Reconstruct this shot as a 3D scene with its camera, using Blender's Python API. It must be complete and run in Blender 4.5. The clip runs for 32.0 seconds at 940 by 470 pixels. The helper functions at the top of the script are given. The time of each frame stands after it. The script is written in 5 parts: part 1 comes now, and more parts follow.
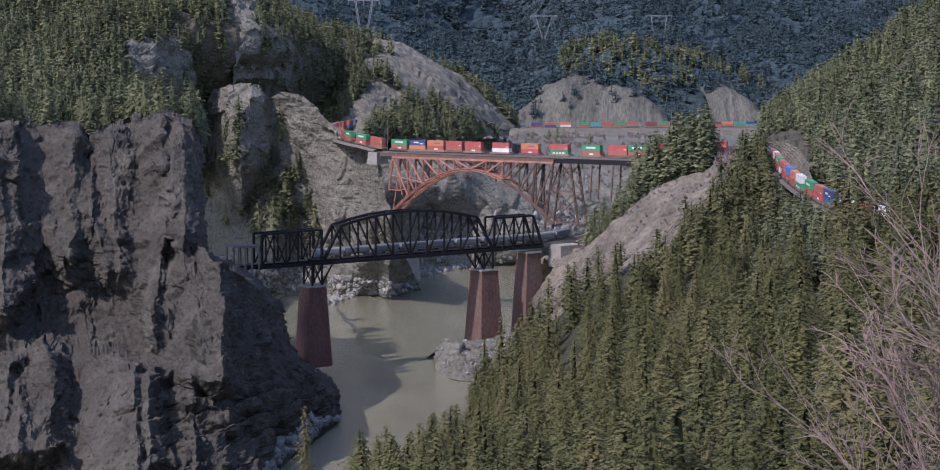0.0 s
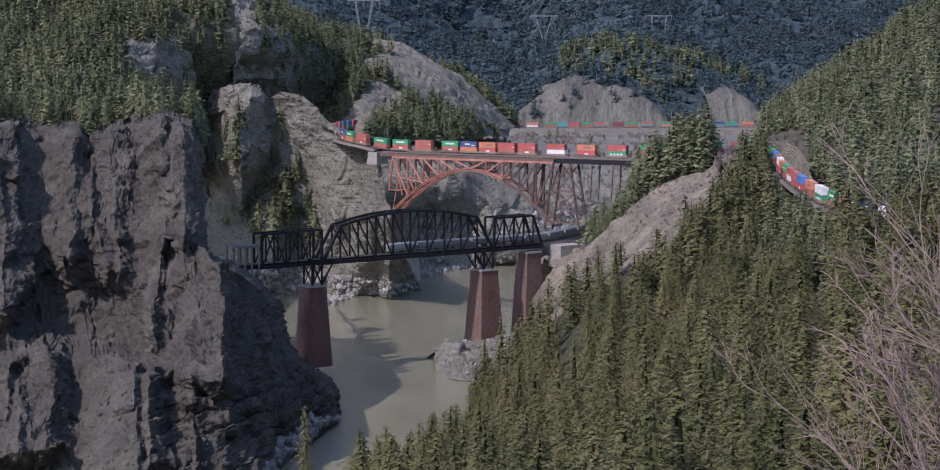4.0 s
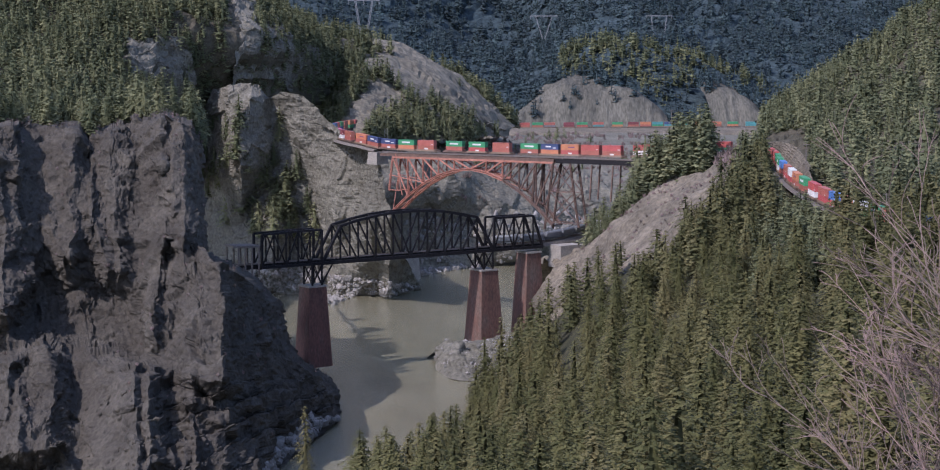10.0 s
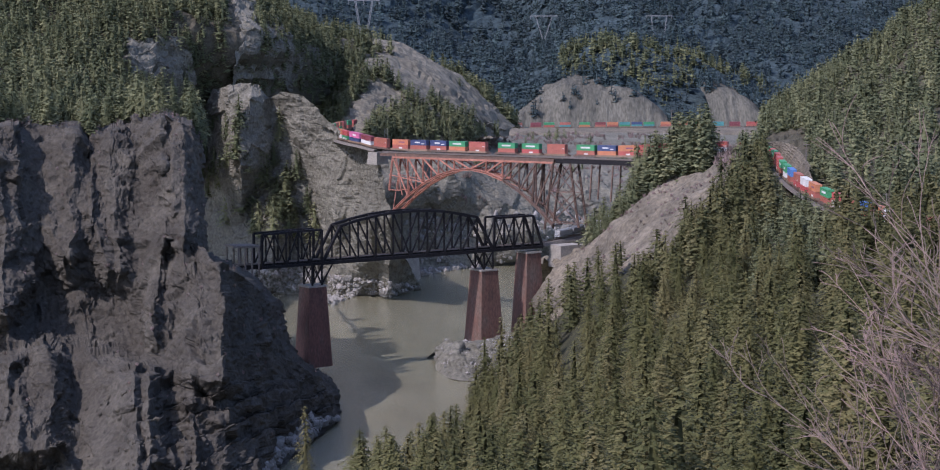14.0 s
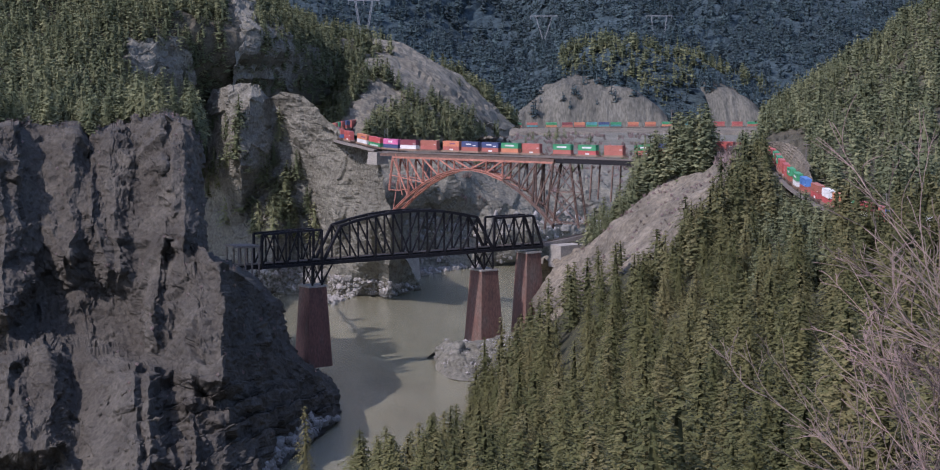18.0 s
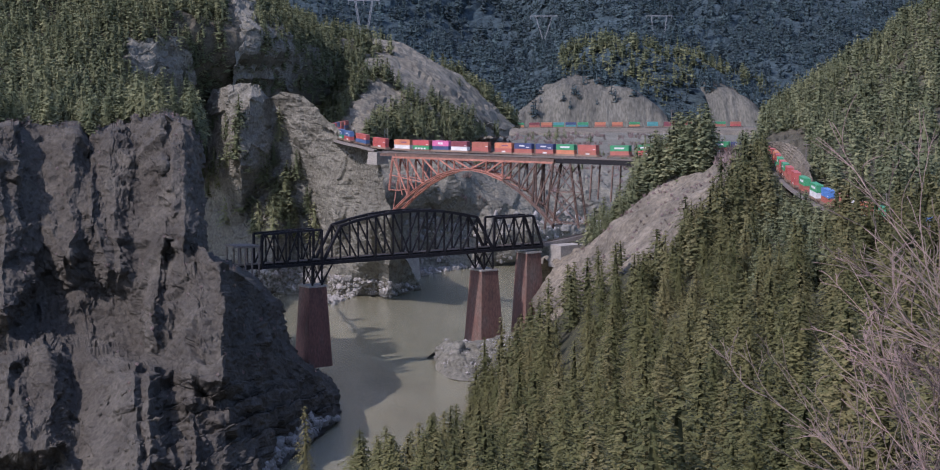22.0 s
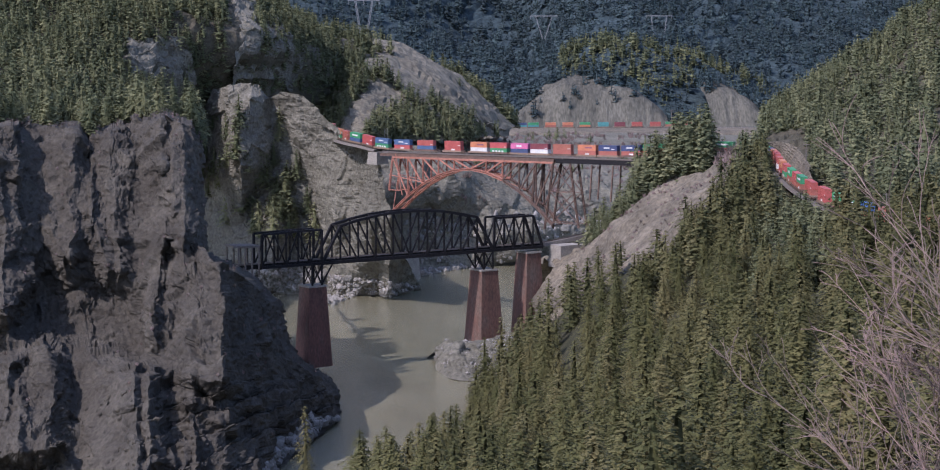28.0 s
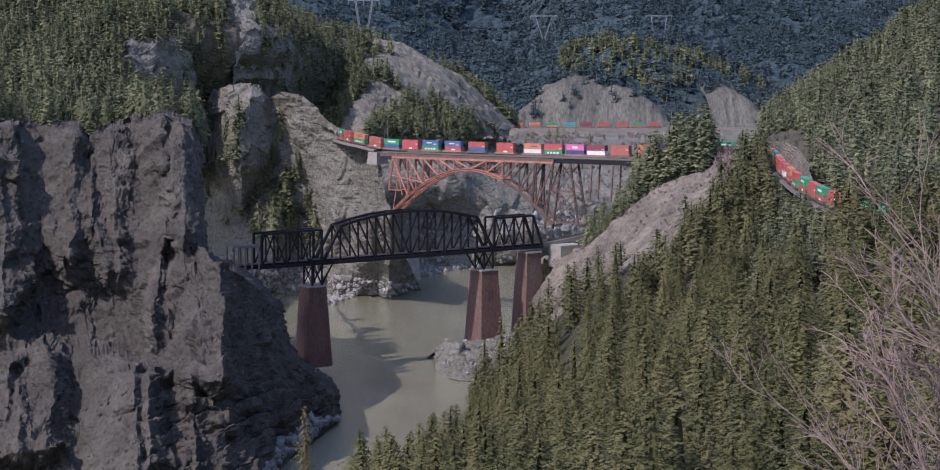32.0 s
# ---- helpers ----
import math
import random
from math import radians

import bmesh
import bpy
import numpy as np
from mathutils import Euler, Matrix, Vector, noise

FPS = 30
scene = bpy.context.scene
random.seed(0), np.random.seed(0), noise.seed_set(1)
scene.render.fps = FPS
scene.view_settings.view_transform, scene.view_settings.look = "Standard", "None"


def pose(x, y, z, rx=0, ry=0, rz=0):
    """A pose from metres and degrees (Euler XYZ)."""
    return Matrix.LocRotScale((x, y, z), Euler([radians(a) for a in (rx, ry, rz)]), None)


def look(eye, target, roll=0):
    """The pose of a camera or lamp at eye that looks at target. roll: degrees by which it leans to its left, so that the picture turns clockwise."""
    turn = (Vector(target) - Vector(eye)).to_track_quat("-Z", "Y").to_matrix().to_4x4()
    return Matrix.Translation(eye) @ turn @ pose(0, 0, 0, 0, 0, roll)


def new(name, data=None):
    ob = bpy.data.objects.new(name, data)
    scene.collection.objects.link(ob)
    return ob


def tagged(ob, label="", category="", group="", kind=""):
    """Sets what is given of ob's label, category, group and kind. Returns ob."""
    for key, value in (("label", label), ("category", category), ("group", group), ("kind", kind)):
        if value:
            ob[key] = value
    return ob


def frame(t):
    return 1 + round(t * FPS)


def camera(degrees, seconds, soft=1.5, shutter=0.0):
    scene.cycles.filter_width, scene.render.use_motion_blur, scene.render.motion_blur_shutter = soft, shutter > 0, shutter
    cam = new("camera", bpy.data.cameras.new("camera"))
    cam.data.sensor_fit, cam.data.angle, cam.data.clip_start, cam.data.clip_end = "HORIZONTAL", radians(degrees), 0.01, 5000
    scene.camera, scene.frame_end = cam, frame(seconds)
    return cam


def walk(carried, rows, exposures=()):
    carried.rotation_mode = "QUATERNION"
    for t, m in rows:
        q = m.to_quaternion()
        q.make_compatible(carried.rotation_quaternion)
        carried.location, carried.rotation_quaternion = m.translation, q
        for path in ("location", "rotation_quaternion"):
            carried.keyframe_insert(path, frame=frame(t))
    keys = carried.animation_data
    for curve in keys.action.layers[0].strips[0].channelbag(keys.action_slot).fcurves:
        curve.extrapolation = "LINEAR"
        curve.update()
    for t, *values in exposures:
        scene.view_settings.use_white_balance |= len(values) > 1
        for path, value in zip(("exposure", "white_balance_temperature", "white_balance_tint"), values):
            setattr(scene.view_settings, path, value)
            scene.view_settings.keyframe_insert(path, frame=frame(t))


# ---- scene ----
# Camera on the highway lookout, 160 m above the river; it stands still.
cam = camera(26, 32.0, soft=1.1)
EYE = pose(0, 0, 160, 84.249, 0, 0)
walk(cam, [(0.0, EYE), (32.0, EYE)], exposures=[(0.0, 0.80, 5780, 25), (32.0, 0.84, 5810, 25)])

# ---- light ----
SUN_AZ, SUN_EL = radians(227), radians(47)     # clockwise from +y
world = bpy.data.worlds.new("world")
scene.world = world
world.use_nodes = True
wn = world.node_tree.nodes
sky = wn.new("ShaderNodeTexSky")
sky.sky_type, sky.sun_disc = "NISHITA", False
sky.sun_elevation, sky.sun_rotation = SUN_EL, SUN_AZ
wn["Background"].inputs["Strength"].default_value = 0.15
world.node_tree.links.new(sky.outputs[0], wn["Background"].inputs["Color"])
sun = new("sun", bpy.data.lights.new("sun", "SUN"))
sun.data.energy, sun.data.angle, sun.data.color = 2.7, radians(0.5), (1.0, 0.93, 0.84)
to_sun = Vector((math.sin(SUN_AZ) * math.cos(SUN_EL), math.cos(SUN_AZ) * math.cos(SUN_EL), math.sin(SUN_EL)))
sun.matrix_world = look(to_sun * 100, (0, 0, 0))


# ---- materials ----
def rgb(c):
    return (c[0], c[1], c[2], 1)


def material(name, stops, scale=1.0, rough=0.85, metal=0.0, bump=0.0, bump_scale=None, detail=8, stretch=(1, 1, 1),
             fine=None, attr="", spread=0.0, coord="Object", spec=0.5, cracks=None, leaf=0.0):
    """Noise-driven colour between the stops (value, colour), a finer grain over it, and relief."""
    m = bpy.data.materials.new(name)
    m.use_nodes = True
    nt = m.node_tree
    N, L = nt.nodes, nt.links
    b = N["Principled BSDF"]
    b.inputs["Roughness"].default_value, b.inputs["Metallic"].default_value = rough, metal
    b.inputs["Specular IOR Level"].default_value = spec
    tc = N.new("ShaderNodeTexCoord")
    mp = N.new("ShaderNodeMapping")
    mp.inputs["Scale"].default_value = stretch
    if coord == "World":
        g = N.new("ShaderNodeNewGeometry")
        L.new(g.outputs["Position"], mp.inputs["Vector"])
    else:
        L.new(tc.outputs[coord], mp.inputs["Vector"])
    n1 = N.new("ShaderNodeTexNoise")
    n1.inputs["Scale"].default_value, n1.inputs["Detail"].default_value = scale, detail
    n1.inputs["Roughness"].default_value = 0.62
    L.new(mp.outputs[0], n1.inputs["Vector"])
    r = N.new("ShaderNodeValToRGB")
    els = r.color_ramp.elements
    while len(els) < len(stops):
        els.new(0.5)
    for e, (p, c) in zip(els, stops):
        e.position, e.color = p, rgb(c)
    L.new(n1.outputs["Fac"], r.inputs["Fac"])
    out = r.outputs["Color"]
    if fine:
        n2 = N.new("ShaderNodeTexNoise")
        n2.inputs["Scale"].default_value, n2.inputs["Detail"].default_value = fine[0], 5
        L.new(mp.outputs[0], n2.inputs["Vector"])
        mr = N.new("ShaderNodeMapRange")
        mr.inputs["From Min"].default_value, mr.inputs["From Max"].default_value = 0.3, 0.7
        mr.inputs["To Min"].default_value, mr.inputs["To Max"].default_value = 1 - fine[1], 1 + fine[1]
        L.new(n2.outputs["Fac"], mr.inputs["Value"])
        mx = N.new("ShaderNodeMix")
        mx.data_type, mx.blend_type = "RGBA", "MULTIPLY"
        mx.inputs["Factor"].default_value = 1
        L.new(out, mx.inputs["A"])
        L.new(mr.outputs[0], mx.inputs["B"])
        out = mx.outputs["Result"]
    if spread:
        if attr:
            a = N.new("ShaderNodeAttribute")
            a.attribute_name = attr
            ro = a.outputs["Fac"]
        else:
            ro = N.new("ShaderNodeObjectInfo").outputs["Random"]
        hs = N.new("ShaderNodeHueSaturation")
        m1 = N.new("ShaderNodeMapRange")
        m1.inputs["To Min"].default_value, m1.inputs["To Max"].default_value = 1 - spread, 1 + spread
        m2 = N.new("ShaderNodeMapRange")
        m2.inputs["To Min"].default_value, m2.inputs["To Max"].default_value = 0.5 + 0.05 * spread, 0.5 - 0.09 * spread
        L.new(ro, m1.inputs["Value"]), L.new(ro, m2.inputs["Value"])
        L.new(m1.outputs[0], hs.inputs["Value"]), L.new(m2.outputs[0], hs.inputs["Hue"])
        L.new(out, hs.inputs["Color"])
        out = hs.outputs["Color"]
    L.new(out, b.inputs["Base Color"])
    if bump:
        n3 = N.new("ShaderNodeTexNoise")
        n3.inputs["Scale"].default_value, n3.inputs["Detail"].default_value = bump_scale or scale * 4, 8
        n3.inputs["Roughness"].default_value = 0.65
        L.new(mp.outputs[0], n3.inputs["Vector"])
        height = n3.outputs["Fac"]
        if cracks:
            # creases: beds that dip, and steep joints across them
            for turn, squash, amount in (((0, 0.35, 0), (0.5, 0.5, 2.6), cracks[1]), ((0, -0.1, 0.4), (1.6, 1.6, 0.4), cracks[1] * 0.8)):
                m2 = N.new("ShaderNodeMapping")
                m2.inputs["Rotation"].default_value, m2.inputs["Scale"].default_value = turn, squash
                L.new(mp.outputs[0], m2.inputs["Vector"])
                nz = N.new("ShaderNodeTexNoise")
                nz.inputs["Scale"].default_value, nz.inputs["Detail"].default_value = cracks[0], 6
                L.new(m2.outputs[0], nz.inputs["Vector"])
                sb = N.new("ShaderNodeMath")
                sb.operation = "SUBTRACT"
                sb.inputs[1].default_value = 0.5
                L.new(nz.outputs["Fac"], sb.inputs[0])
                ab = N.new("ShaderNodeMath")
                ab.operation = "ABSOLUTE"
                L.new(sb.outputs[0], ab.inputs[0])
                ad = N.new("ShaderNodeMath")
                ad.operation = "MULTIPLY_ADD"
                ad.inputs[1].default_value = amount
                L.new(ab.outputs[0], ad.inputs[0]), L.new(height, ad.inputs[2])
                height = ad.outputs[0]
        bp = N.new("ShaderNodeBump")
        bp.inputs["Strength"].default_value, bp.inputs["Distance"].default_value = 1.0, bump
        L.new(height, bp.inputs["Height"])
        L.new(bp.outputs[0], b.inputs["Normal"])
    if leaf:
        # light that passes through the foliage
        tr = N.new("ShaderNodeBsdfTranslucent")
        ms = N.new("ShaderNodeMixShader")
        ms.inputs[0].default_value = leaf
        L.new(out, tr.inputs["Color"])
        L.new(b.outputs[0], ms.inputs[1]), L.new(tr.outputs[0], ms.inputs[2])
        L.new(ms.outputs[0], N["Material Output"].inputs["Surface"])
    return m


ROCK = material("rock", [(0.25, (0.038, 0.033, 0.026)), (0.5, (0.057, 0.051, 0.041)), (0.72, (0.086, 0.077, 0.061))], 0.06,
                rough=0.95, bump=0.9, bump_scale=0.5, fine=(0.8, 0.3), spec=0.2, stretch=(1, 1, 0.8), cracks=(0.10, 3.0))
ROCK_GREY = material("rock_grey", [(0.25, (0.082, 0.078, 0.062)), (0.5, (0.128, 0.121, 0.096)), (0.72, (0.175, 0.166, 0.133))], 0.03,
                     rough=0.95, bump=1.5, bump_scale=0.2, fine=(0.6, 0.3), spec=0.2, cracks=(0.06, 3.5))
SCREE = material("scree", [(0.25, (0.084, 0.076, 0.058)), (0.5, (0.128, 0.116, 0.088)), (0.75, (0.184, 0.166, 0.126))], 0.03,
                 rough=0.95, bump=1.2, bump_scale=0.2, fine=(0.3, 0.35), spec=0.2, stretch=(1, 1, 0.5))
BANK = material("bare_bank", [(0.3, (0.075, 0.066, 0.050)), (0.48, (0.119, 0.102, 0.076)), (0.64, (0.168, 0.143, 0.106))], 0.06,
                rough=0.95, bump=0.8, bump_scale=0.4, fine=(0.6, 0.35), spec=0.2)
FLOOR = material("forest_floor", [(0.3, (0.039, 0.037, 0.022)), (0.55, (0.066, 0.058, 0.038)), (0.75, (0.121, 0.105, 0.080))], 0.04,
                 rough=0.95, bump=0.6, bump_scale=0.4, fine=(0.6, 0.3), spec=0.2)
UNDERGROWTH = material("undergrowth", [(0.3, (0.026, 0.028, 0.016)), (0.55, (0.045, 0.043, 0.026)), (0.75, (0.085, 0.074, 0.050))], 0.12, rough=0.95, fine=(1.2, 0.35), spec=0.08)
# Ground under the far trees: blue distance haze is put into its colour.
HAZY_FOREST = material("hazy_forest", [(0.3, (0.028, 0.041, 0.045)), (0.55, (0.039, 0.055, 0.060)), (0.75, (0.052, 0.072, 0.074))], 0.03, rough=0.95, fine=(0.2, 0.4), spec=0.05)
EARTH = material("earth_slope", [(0.25, (0.058, 0.056, 0.046)), (0.5, (0.088, 0.084, 0.067)), (0.75, (0.125, 0.117, 0.094))], 0.03,
                 rough=0.95, fine=(0.5, 0.35), stretch=(1, 0.25, 0.25), spec=0.1)
NEEDLES = material("needles", [(0.3, (0.070, 0.071, 0.029)), (0.6, (0.120, 0.117, 0.046)), (0.8, (0.164, 0.157, 0.060))], 0.6,
                   rough=0.8, spread=0.3, spec=0.12, leaf=0.22)
NEEDLES_NEAR = material("needles_near", [(0.3, (0.070, 0.072, 0.032)), (0.6, (0.116, 0.116, 0.049)), (0.8, (0.158, 0.153, 0.062))], 0.3,
                        rough=0.8, attr="tint", spread=0.3, spec=0.12, leaf=0.22)
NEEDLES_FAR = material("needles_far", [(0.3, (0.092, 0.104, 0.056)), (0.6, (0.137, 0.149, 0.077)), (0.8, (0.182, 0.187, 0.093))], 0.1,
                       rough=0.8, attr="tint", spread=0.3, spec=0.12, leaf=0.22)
# Needles of the far slopes, shifted to blue to paint in the haze.
NEEDLES_HAZY = material("needles_hazy", [(0.3, (0.043, 0.064, 0.068)), (0.6, (0.058, 0.082, 0.086)), (0.8, (0.076, 0.102, 0.100))], 0.05,
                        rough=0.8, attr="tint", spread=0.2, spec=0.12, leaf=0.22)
BARK = material("bark", [(0.3, (0.10, 0.08, 0.065)), (0.7, (0.20, 0.165, 0.14))], 3, rough=0.9)
TWIG = material("twig", [(0.3, (0.115, 0.082, 0.062)), (0.7, (0.220, 0.163, 0.125))], 6, rough=0.8, spread=0.25)
BLACK_STEEL = material("black_steel", [(0.3, (0.008, 0.008, 0.010)), (0.7, (0.018, 0.016, 0.016))], 0.8, rough=0.75, fine=(4, 0.3), spec=0.2)
RED_STEEL = material("red_oxide_steel", [(0.25, (0.19, 0.078, 0.055)), (0.55, (0.32, 0.135, 0.092)), (0.8, (0.41, 0.20, 0.14))], 0.25,
                     rough=0.7, fine=(2, 0.3))
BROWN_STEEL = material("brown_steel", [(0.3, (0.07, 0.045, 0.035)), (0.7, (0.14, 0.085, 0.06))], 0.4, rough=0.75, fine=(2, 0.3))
CONCRETE = material("concrete", [(0.3, (0.18, 0.165, 0.14)), (0.7, (0.29, 0.265, 0.225))], 0.3, rough=0.9, fine=(2, 0.2))
PIER = material("stained_masonry", [(0.3, (0.074, 0.042, 0.031)), (0.5, (0.118, 0.056, 0.040)), (0.7, (0.116, 0.088, 0.068))], 0.12,
                rough=0.9, fine=(1.5, 0.35), stretch=(1, 1, 0.35), spread=0.1)
BALLAST = material("ballast", [(0.3, (0.085, 0.074, 0.062)), (0.7, (0.14, 0.122, 0.103))], 1.0, rough=0.95, fine=(4, 0.3))
RAIL = material("rail", [(0.3, (0.12, 0.09, 0.07)), (0.7, (0.22, 0.19, 0.17))], 2, rough=0.5, metal=0.6)
TIMBER = material("timber", [(0.3, (0.09, 0.075, 0.065)), (0.7, (0.17, 0.145, 0.125))], 1.0, rough=0.9)


def water_material():
    m = material("river", [(0.3, (0.155, 0.145, 0.094)), (0.7, (0.205, 0.193, 0.128))], 0.02, rough=0.07, bump=0.2, bump_scale=0.8,
                 stretch=(1.6, 0.7, 1))
    return m


WATER = water_material()


def paint(name, c):
    # Some grey in every paint, as haze worked into the colour.
    grey = sum(c) / 3
    c = [x * 0.84 + grey * 0.16 for x in c]
    d = [x * 0.75 for x in c]
    return material(name, [(0.3, d), (0.6, c)], 0.5, rough=0.55, fine=(3, 0.15), spread=0.08)


# ---- helpers of this file ----
def part(name, bm, mat, parent=None, label=""):
    """Link a bmesh as one mesh object under a thing or a part."""
    me = bpy.data.meshes.new(name)
    bm.to_mesh(me)
    bm.free()
    me.materials.append(mat)
    ob = new(name, me)
    if parent:
        ob.parent = parent
    return tagged(ob, label) if label else ob


def thing(name, label, category, group="", kind="", at=None):
    ob = new(name)
    ob.empty_display_size = 0.2
    if at is not None:
        ob.matrix_basis = at if isinstance(at, Matrix) else Matrix.Translation(at)
    return tagged(ob, label, category, group, kind)


def mesh_part(name, me, parent, label=""):
    ob = new(name, me)
    ob.parent = parent
    return tagged(ob, label) if label else ob


def add_box(bm, x0, x1, y0, y1, z0, z1):
    v = [bm.verts.new((x, y, z)) for z in (z0, z1) for x, y in ((x0, y0), (x1, y0), (x1, y1), (x0, y1))]
    for f in ((3, 2, 1, 0), (4, 5, 6, 7), (0, 1, 5, 4), (1, 2, 6, 5), (2, 3, 7, 6), (3, 0, 4, 7)):
        bm.faces.new([v[i] for i in f])
    return bm


def box(x0, x1, y0, y1, z0, z1):
    return add_box(bmesh.new(), x0, x1, y0, y1, z0, z1)


def add_beam(bm, p, q, w, h, hint=(0, 0, 1)):
    """A bar from p to q, w wide across and h deep towards hint."""
    p, q = Vector(p), Vector(q)
    a = (q - p).normalized()
    s = a.cross(Vector(hint))
    if s.length < 1e-4:
        s = a.cross(Vector((0, 1, 0)))
    s.normalize()
    t = s.cross(a) * (h / 2)
    s = s * (w / 2)
    v = [bm.verts.new(o + i * s + j * t) for o in (p, q) for i, j in ((-1, -1), (1, -1), (1, 1), (-1, 1))]
    for f in ((3, 2, 1, 0), (4, 5, 6, 7), (0, 1, 5, 4), (1, 2, 6, 5), (2, 3, 7, 6), (3, 0, 4, 7)):
        bm.faces.new([v[i] for i in f])
    return bm


def beam(p, q, w, h, hint=(0, 0, 1)):
    return add_beam(bmesh.new(), p, q, w, h, hint)


def lattice(p, q, w, h, hint=(0, 0, 1), step=1.6, rod=0.12):
    """A laced bar: two flanges and zigzag lacing between them."""
    p, q = Vector(p), Vector(q)
    a = (q - p).normalized()
    s = a.cross(Vector(hint))
    if s.length < 1e-4:
        s = a.cross(Vector((0, 1, 0)))
    s.normalize()
    bm = bmesh.new()
    o = s * (w / 2 - w * 0.14)
    for k in (-1, 1):
        add_beam(bm, p + o * k, q + o * k, w * 0.28, h, hint)
    n = max(3, int((q - p).length / step))
    for i in range(n):
        k = 1 if i % 2 else -1
        add_beam(bm, p.lerp(q, i / n) + o * k, p.lerp(q, (i + 1) / n) - o * k, rod, h * 0.35, hint)
    return bm


# Vectorised value noise, for relief.
def _hash(i, j, k, seed):
    n = (i * 374761393 + j * 668265263 + k * 2147483647 + seed * 974711) & 0xFFFFFFFF
    n = ((n ^ (n >> 13)) * 1274126177) & 0xFFFFFFFF
    return ((n ^ (n >> 16)) & 0xFFFF) / 65535.0


def vnoise(p, scale, seed=0):
    q = np.asarray(p, float) / scale
    i = np.floor(q).astype(np.int64)
    f = q - i
    f = f * f * (3 - 2 * f)
    out = 0
    for a in (0, 1):
        for b in (0, 1):
            for c in (0, 1):
                w = (f[..., 0] if a else 1 - f[..., 0]) * (f[..., 1] if b else 1 - f[..., 1]) * (f[..., 2] if c else 1 - f[..., 2])
                out = out + w * _hash(i[..., 0] + a, i[..., 1] + b, i[..., 2] + c, seed)
    return out * 2 - 1


def fbm(p, scale, octaves=4, seed=0, gain=0.5):
    out, amp = 0, 1
    for o in range(octaves):
        out = out + amp * vnoise(p, scale / 2 ** o, seed + 17 * o)
        amp *= gain
    return out


def ridged(p, scale, octaves=4, seed=0):
    out, amp = 0, 1
    for o in range(octaves):
        out = out + amp * (1 - 2 * np.abs(vnoise(p, scale / 2 ** o, seed + 29 * o)))
        amp *= 0.5
    return out


def cells(p, size, seed=0):
    """Rock blocks: a random value for the cell that each place lies in, and its distance from the joint between cells."""
    q = np.asarray(p, float) / np.asarray(size, float)
    i = np.floor(q).astype(np.int64)
    d1 = np.full(q.shape[:-1], 9.0)
    d2 = d1.copy()
    val = np.zeros_like(d1)
    for a in (-1, 0, 1):
        for b in (-1, 0, 1):
            for c in (-1, 0, 1):
                x, y, z = i[..., 0] + a, i[..., 1] + b, i[..., 2] + c
                o = np.stack([x + _hash(x, y, z, seed), y + _hash(x, y, z, seed + 1), z + _hash(x, y, z, seed + 2)], -1) - q
                d = np.sqrt((o ** 2).sum(-1))
                v = _hash(x, y, z, seed + 3)
                near = d < d1
                d2 = np.where(near, d1, np.minimum(d2, d))
                val = np.where(near, v, val)
                d1 = np.minimum(d1, d)
    return val * 2 - 1, d2 - d1


def facets(p, size, seed=0):
    """Jointed rock in flat faces: in each cell a plane of its own tilt, as an offset in metres for a slope of one."""
    size = np.asarray(size, float)
    q = np.asarray(p, float) / size
    i = np.floor(q).astype(np.int64)
    best = np.full(q.shape[:-1], 9.0)
    val = np.zeros_like(best)
    for a in (-1, 0, 1):
        for b in (-1, 0, 1):
            for c in (-1, 0, 1):
                x, y, z = i[..., 0] + a, i[..., 1] + b, i[..., 2] + c
                o = q - np.stack([x + _hash(x, y, z, seed), y + _hash(x, y, z, seed + 1), z + _hash(x, y, z, seed + 2)], -1)
                d = (o ** 2).sum(-1)
                lift = sum(o[..., k] * size[k] * (_hash(x, y, z, seed + 5 + k) * 2 - 1) for k in range(3)) + (_hash(x, y, z, seed + 9) - 0.5) * size[0] * 0.5
                val = np.where(d < best, lift, val)
                best = np.minimum(d, best)
    return val


def resample(a, n):
    """Catmull-Rom through the rows of a, to n rows."""
    a = np.asarray(a, float)
    ext = np.concatenate([a[:1] * 2 - a[1:2], a, a[-1:] * 2 - a[-2:-1]])
    t = np.linspace(0, len(a) - 1 - 1e-9, n)
    i = t.astype(int)
    u = (t - i).reshape((-1,) + (1,) * (a.ndim - 1))
    p0, p1, p2, p3 = (ext[i + k] for k in range(4))
    return 0.5 * (2 * p1 + (p2 - p0) * u + (2 * p0 - 5 * p1 + 4 * p2 - p3) * u ** 2 + (3 * p1 - p0 - 3 * p2 + p3) * u ** 3)


def sheet_mesh(name, g, mat, smooth=False):
    nv, nu = g.shape[:2]
    idx = np.arange(nv * nu).reshape(nv, nu)
    f = np.stack([idx[:-1, :-1], idx[:-1, 1:], idx[1:, 1:], idx[1:, :-1]], -1).reshape(-1, 4)
    me = bpy.data.meshes.new(name)
    me.from_pydata(g.reshape(-1, 3).tolist(), [], f.tolist())
    me.materials.append(mat)
    me.shade_smooth() if smooth else me.shade_flat()
    return me


def normals(g):
    n = np.cross(np.gradient(g, axis=1), np.gradient(g, axis=0))
    n /= np.linalg.norm(n, axis=-1, keepdims=True) + 1e-9
    return n


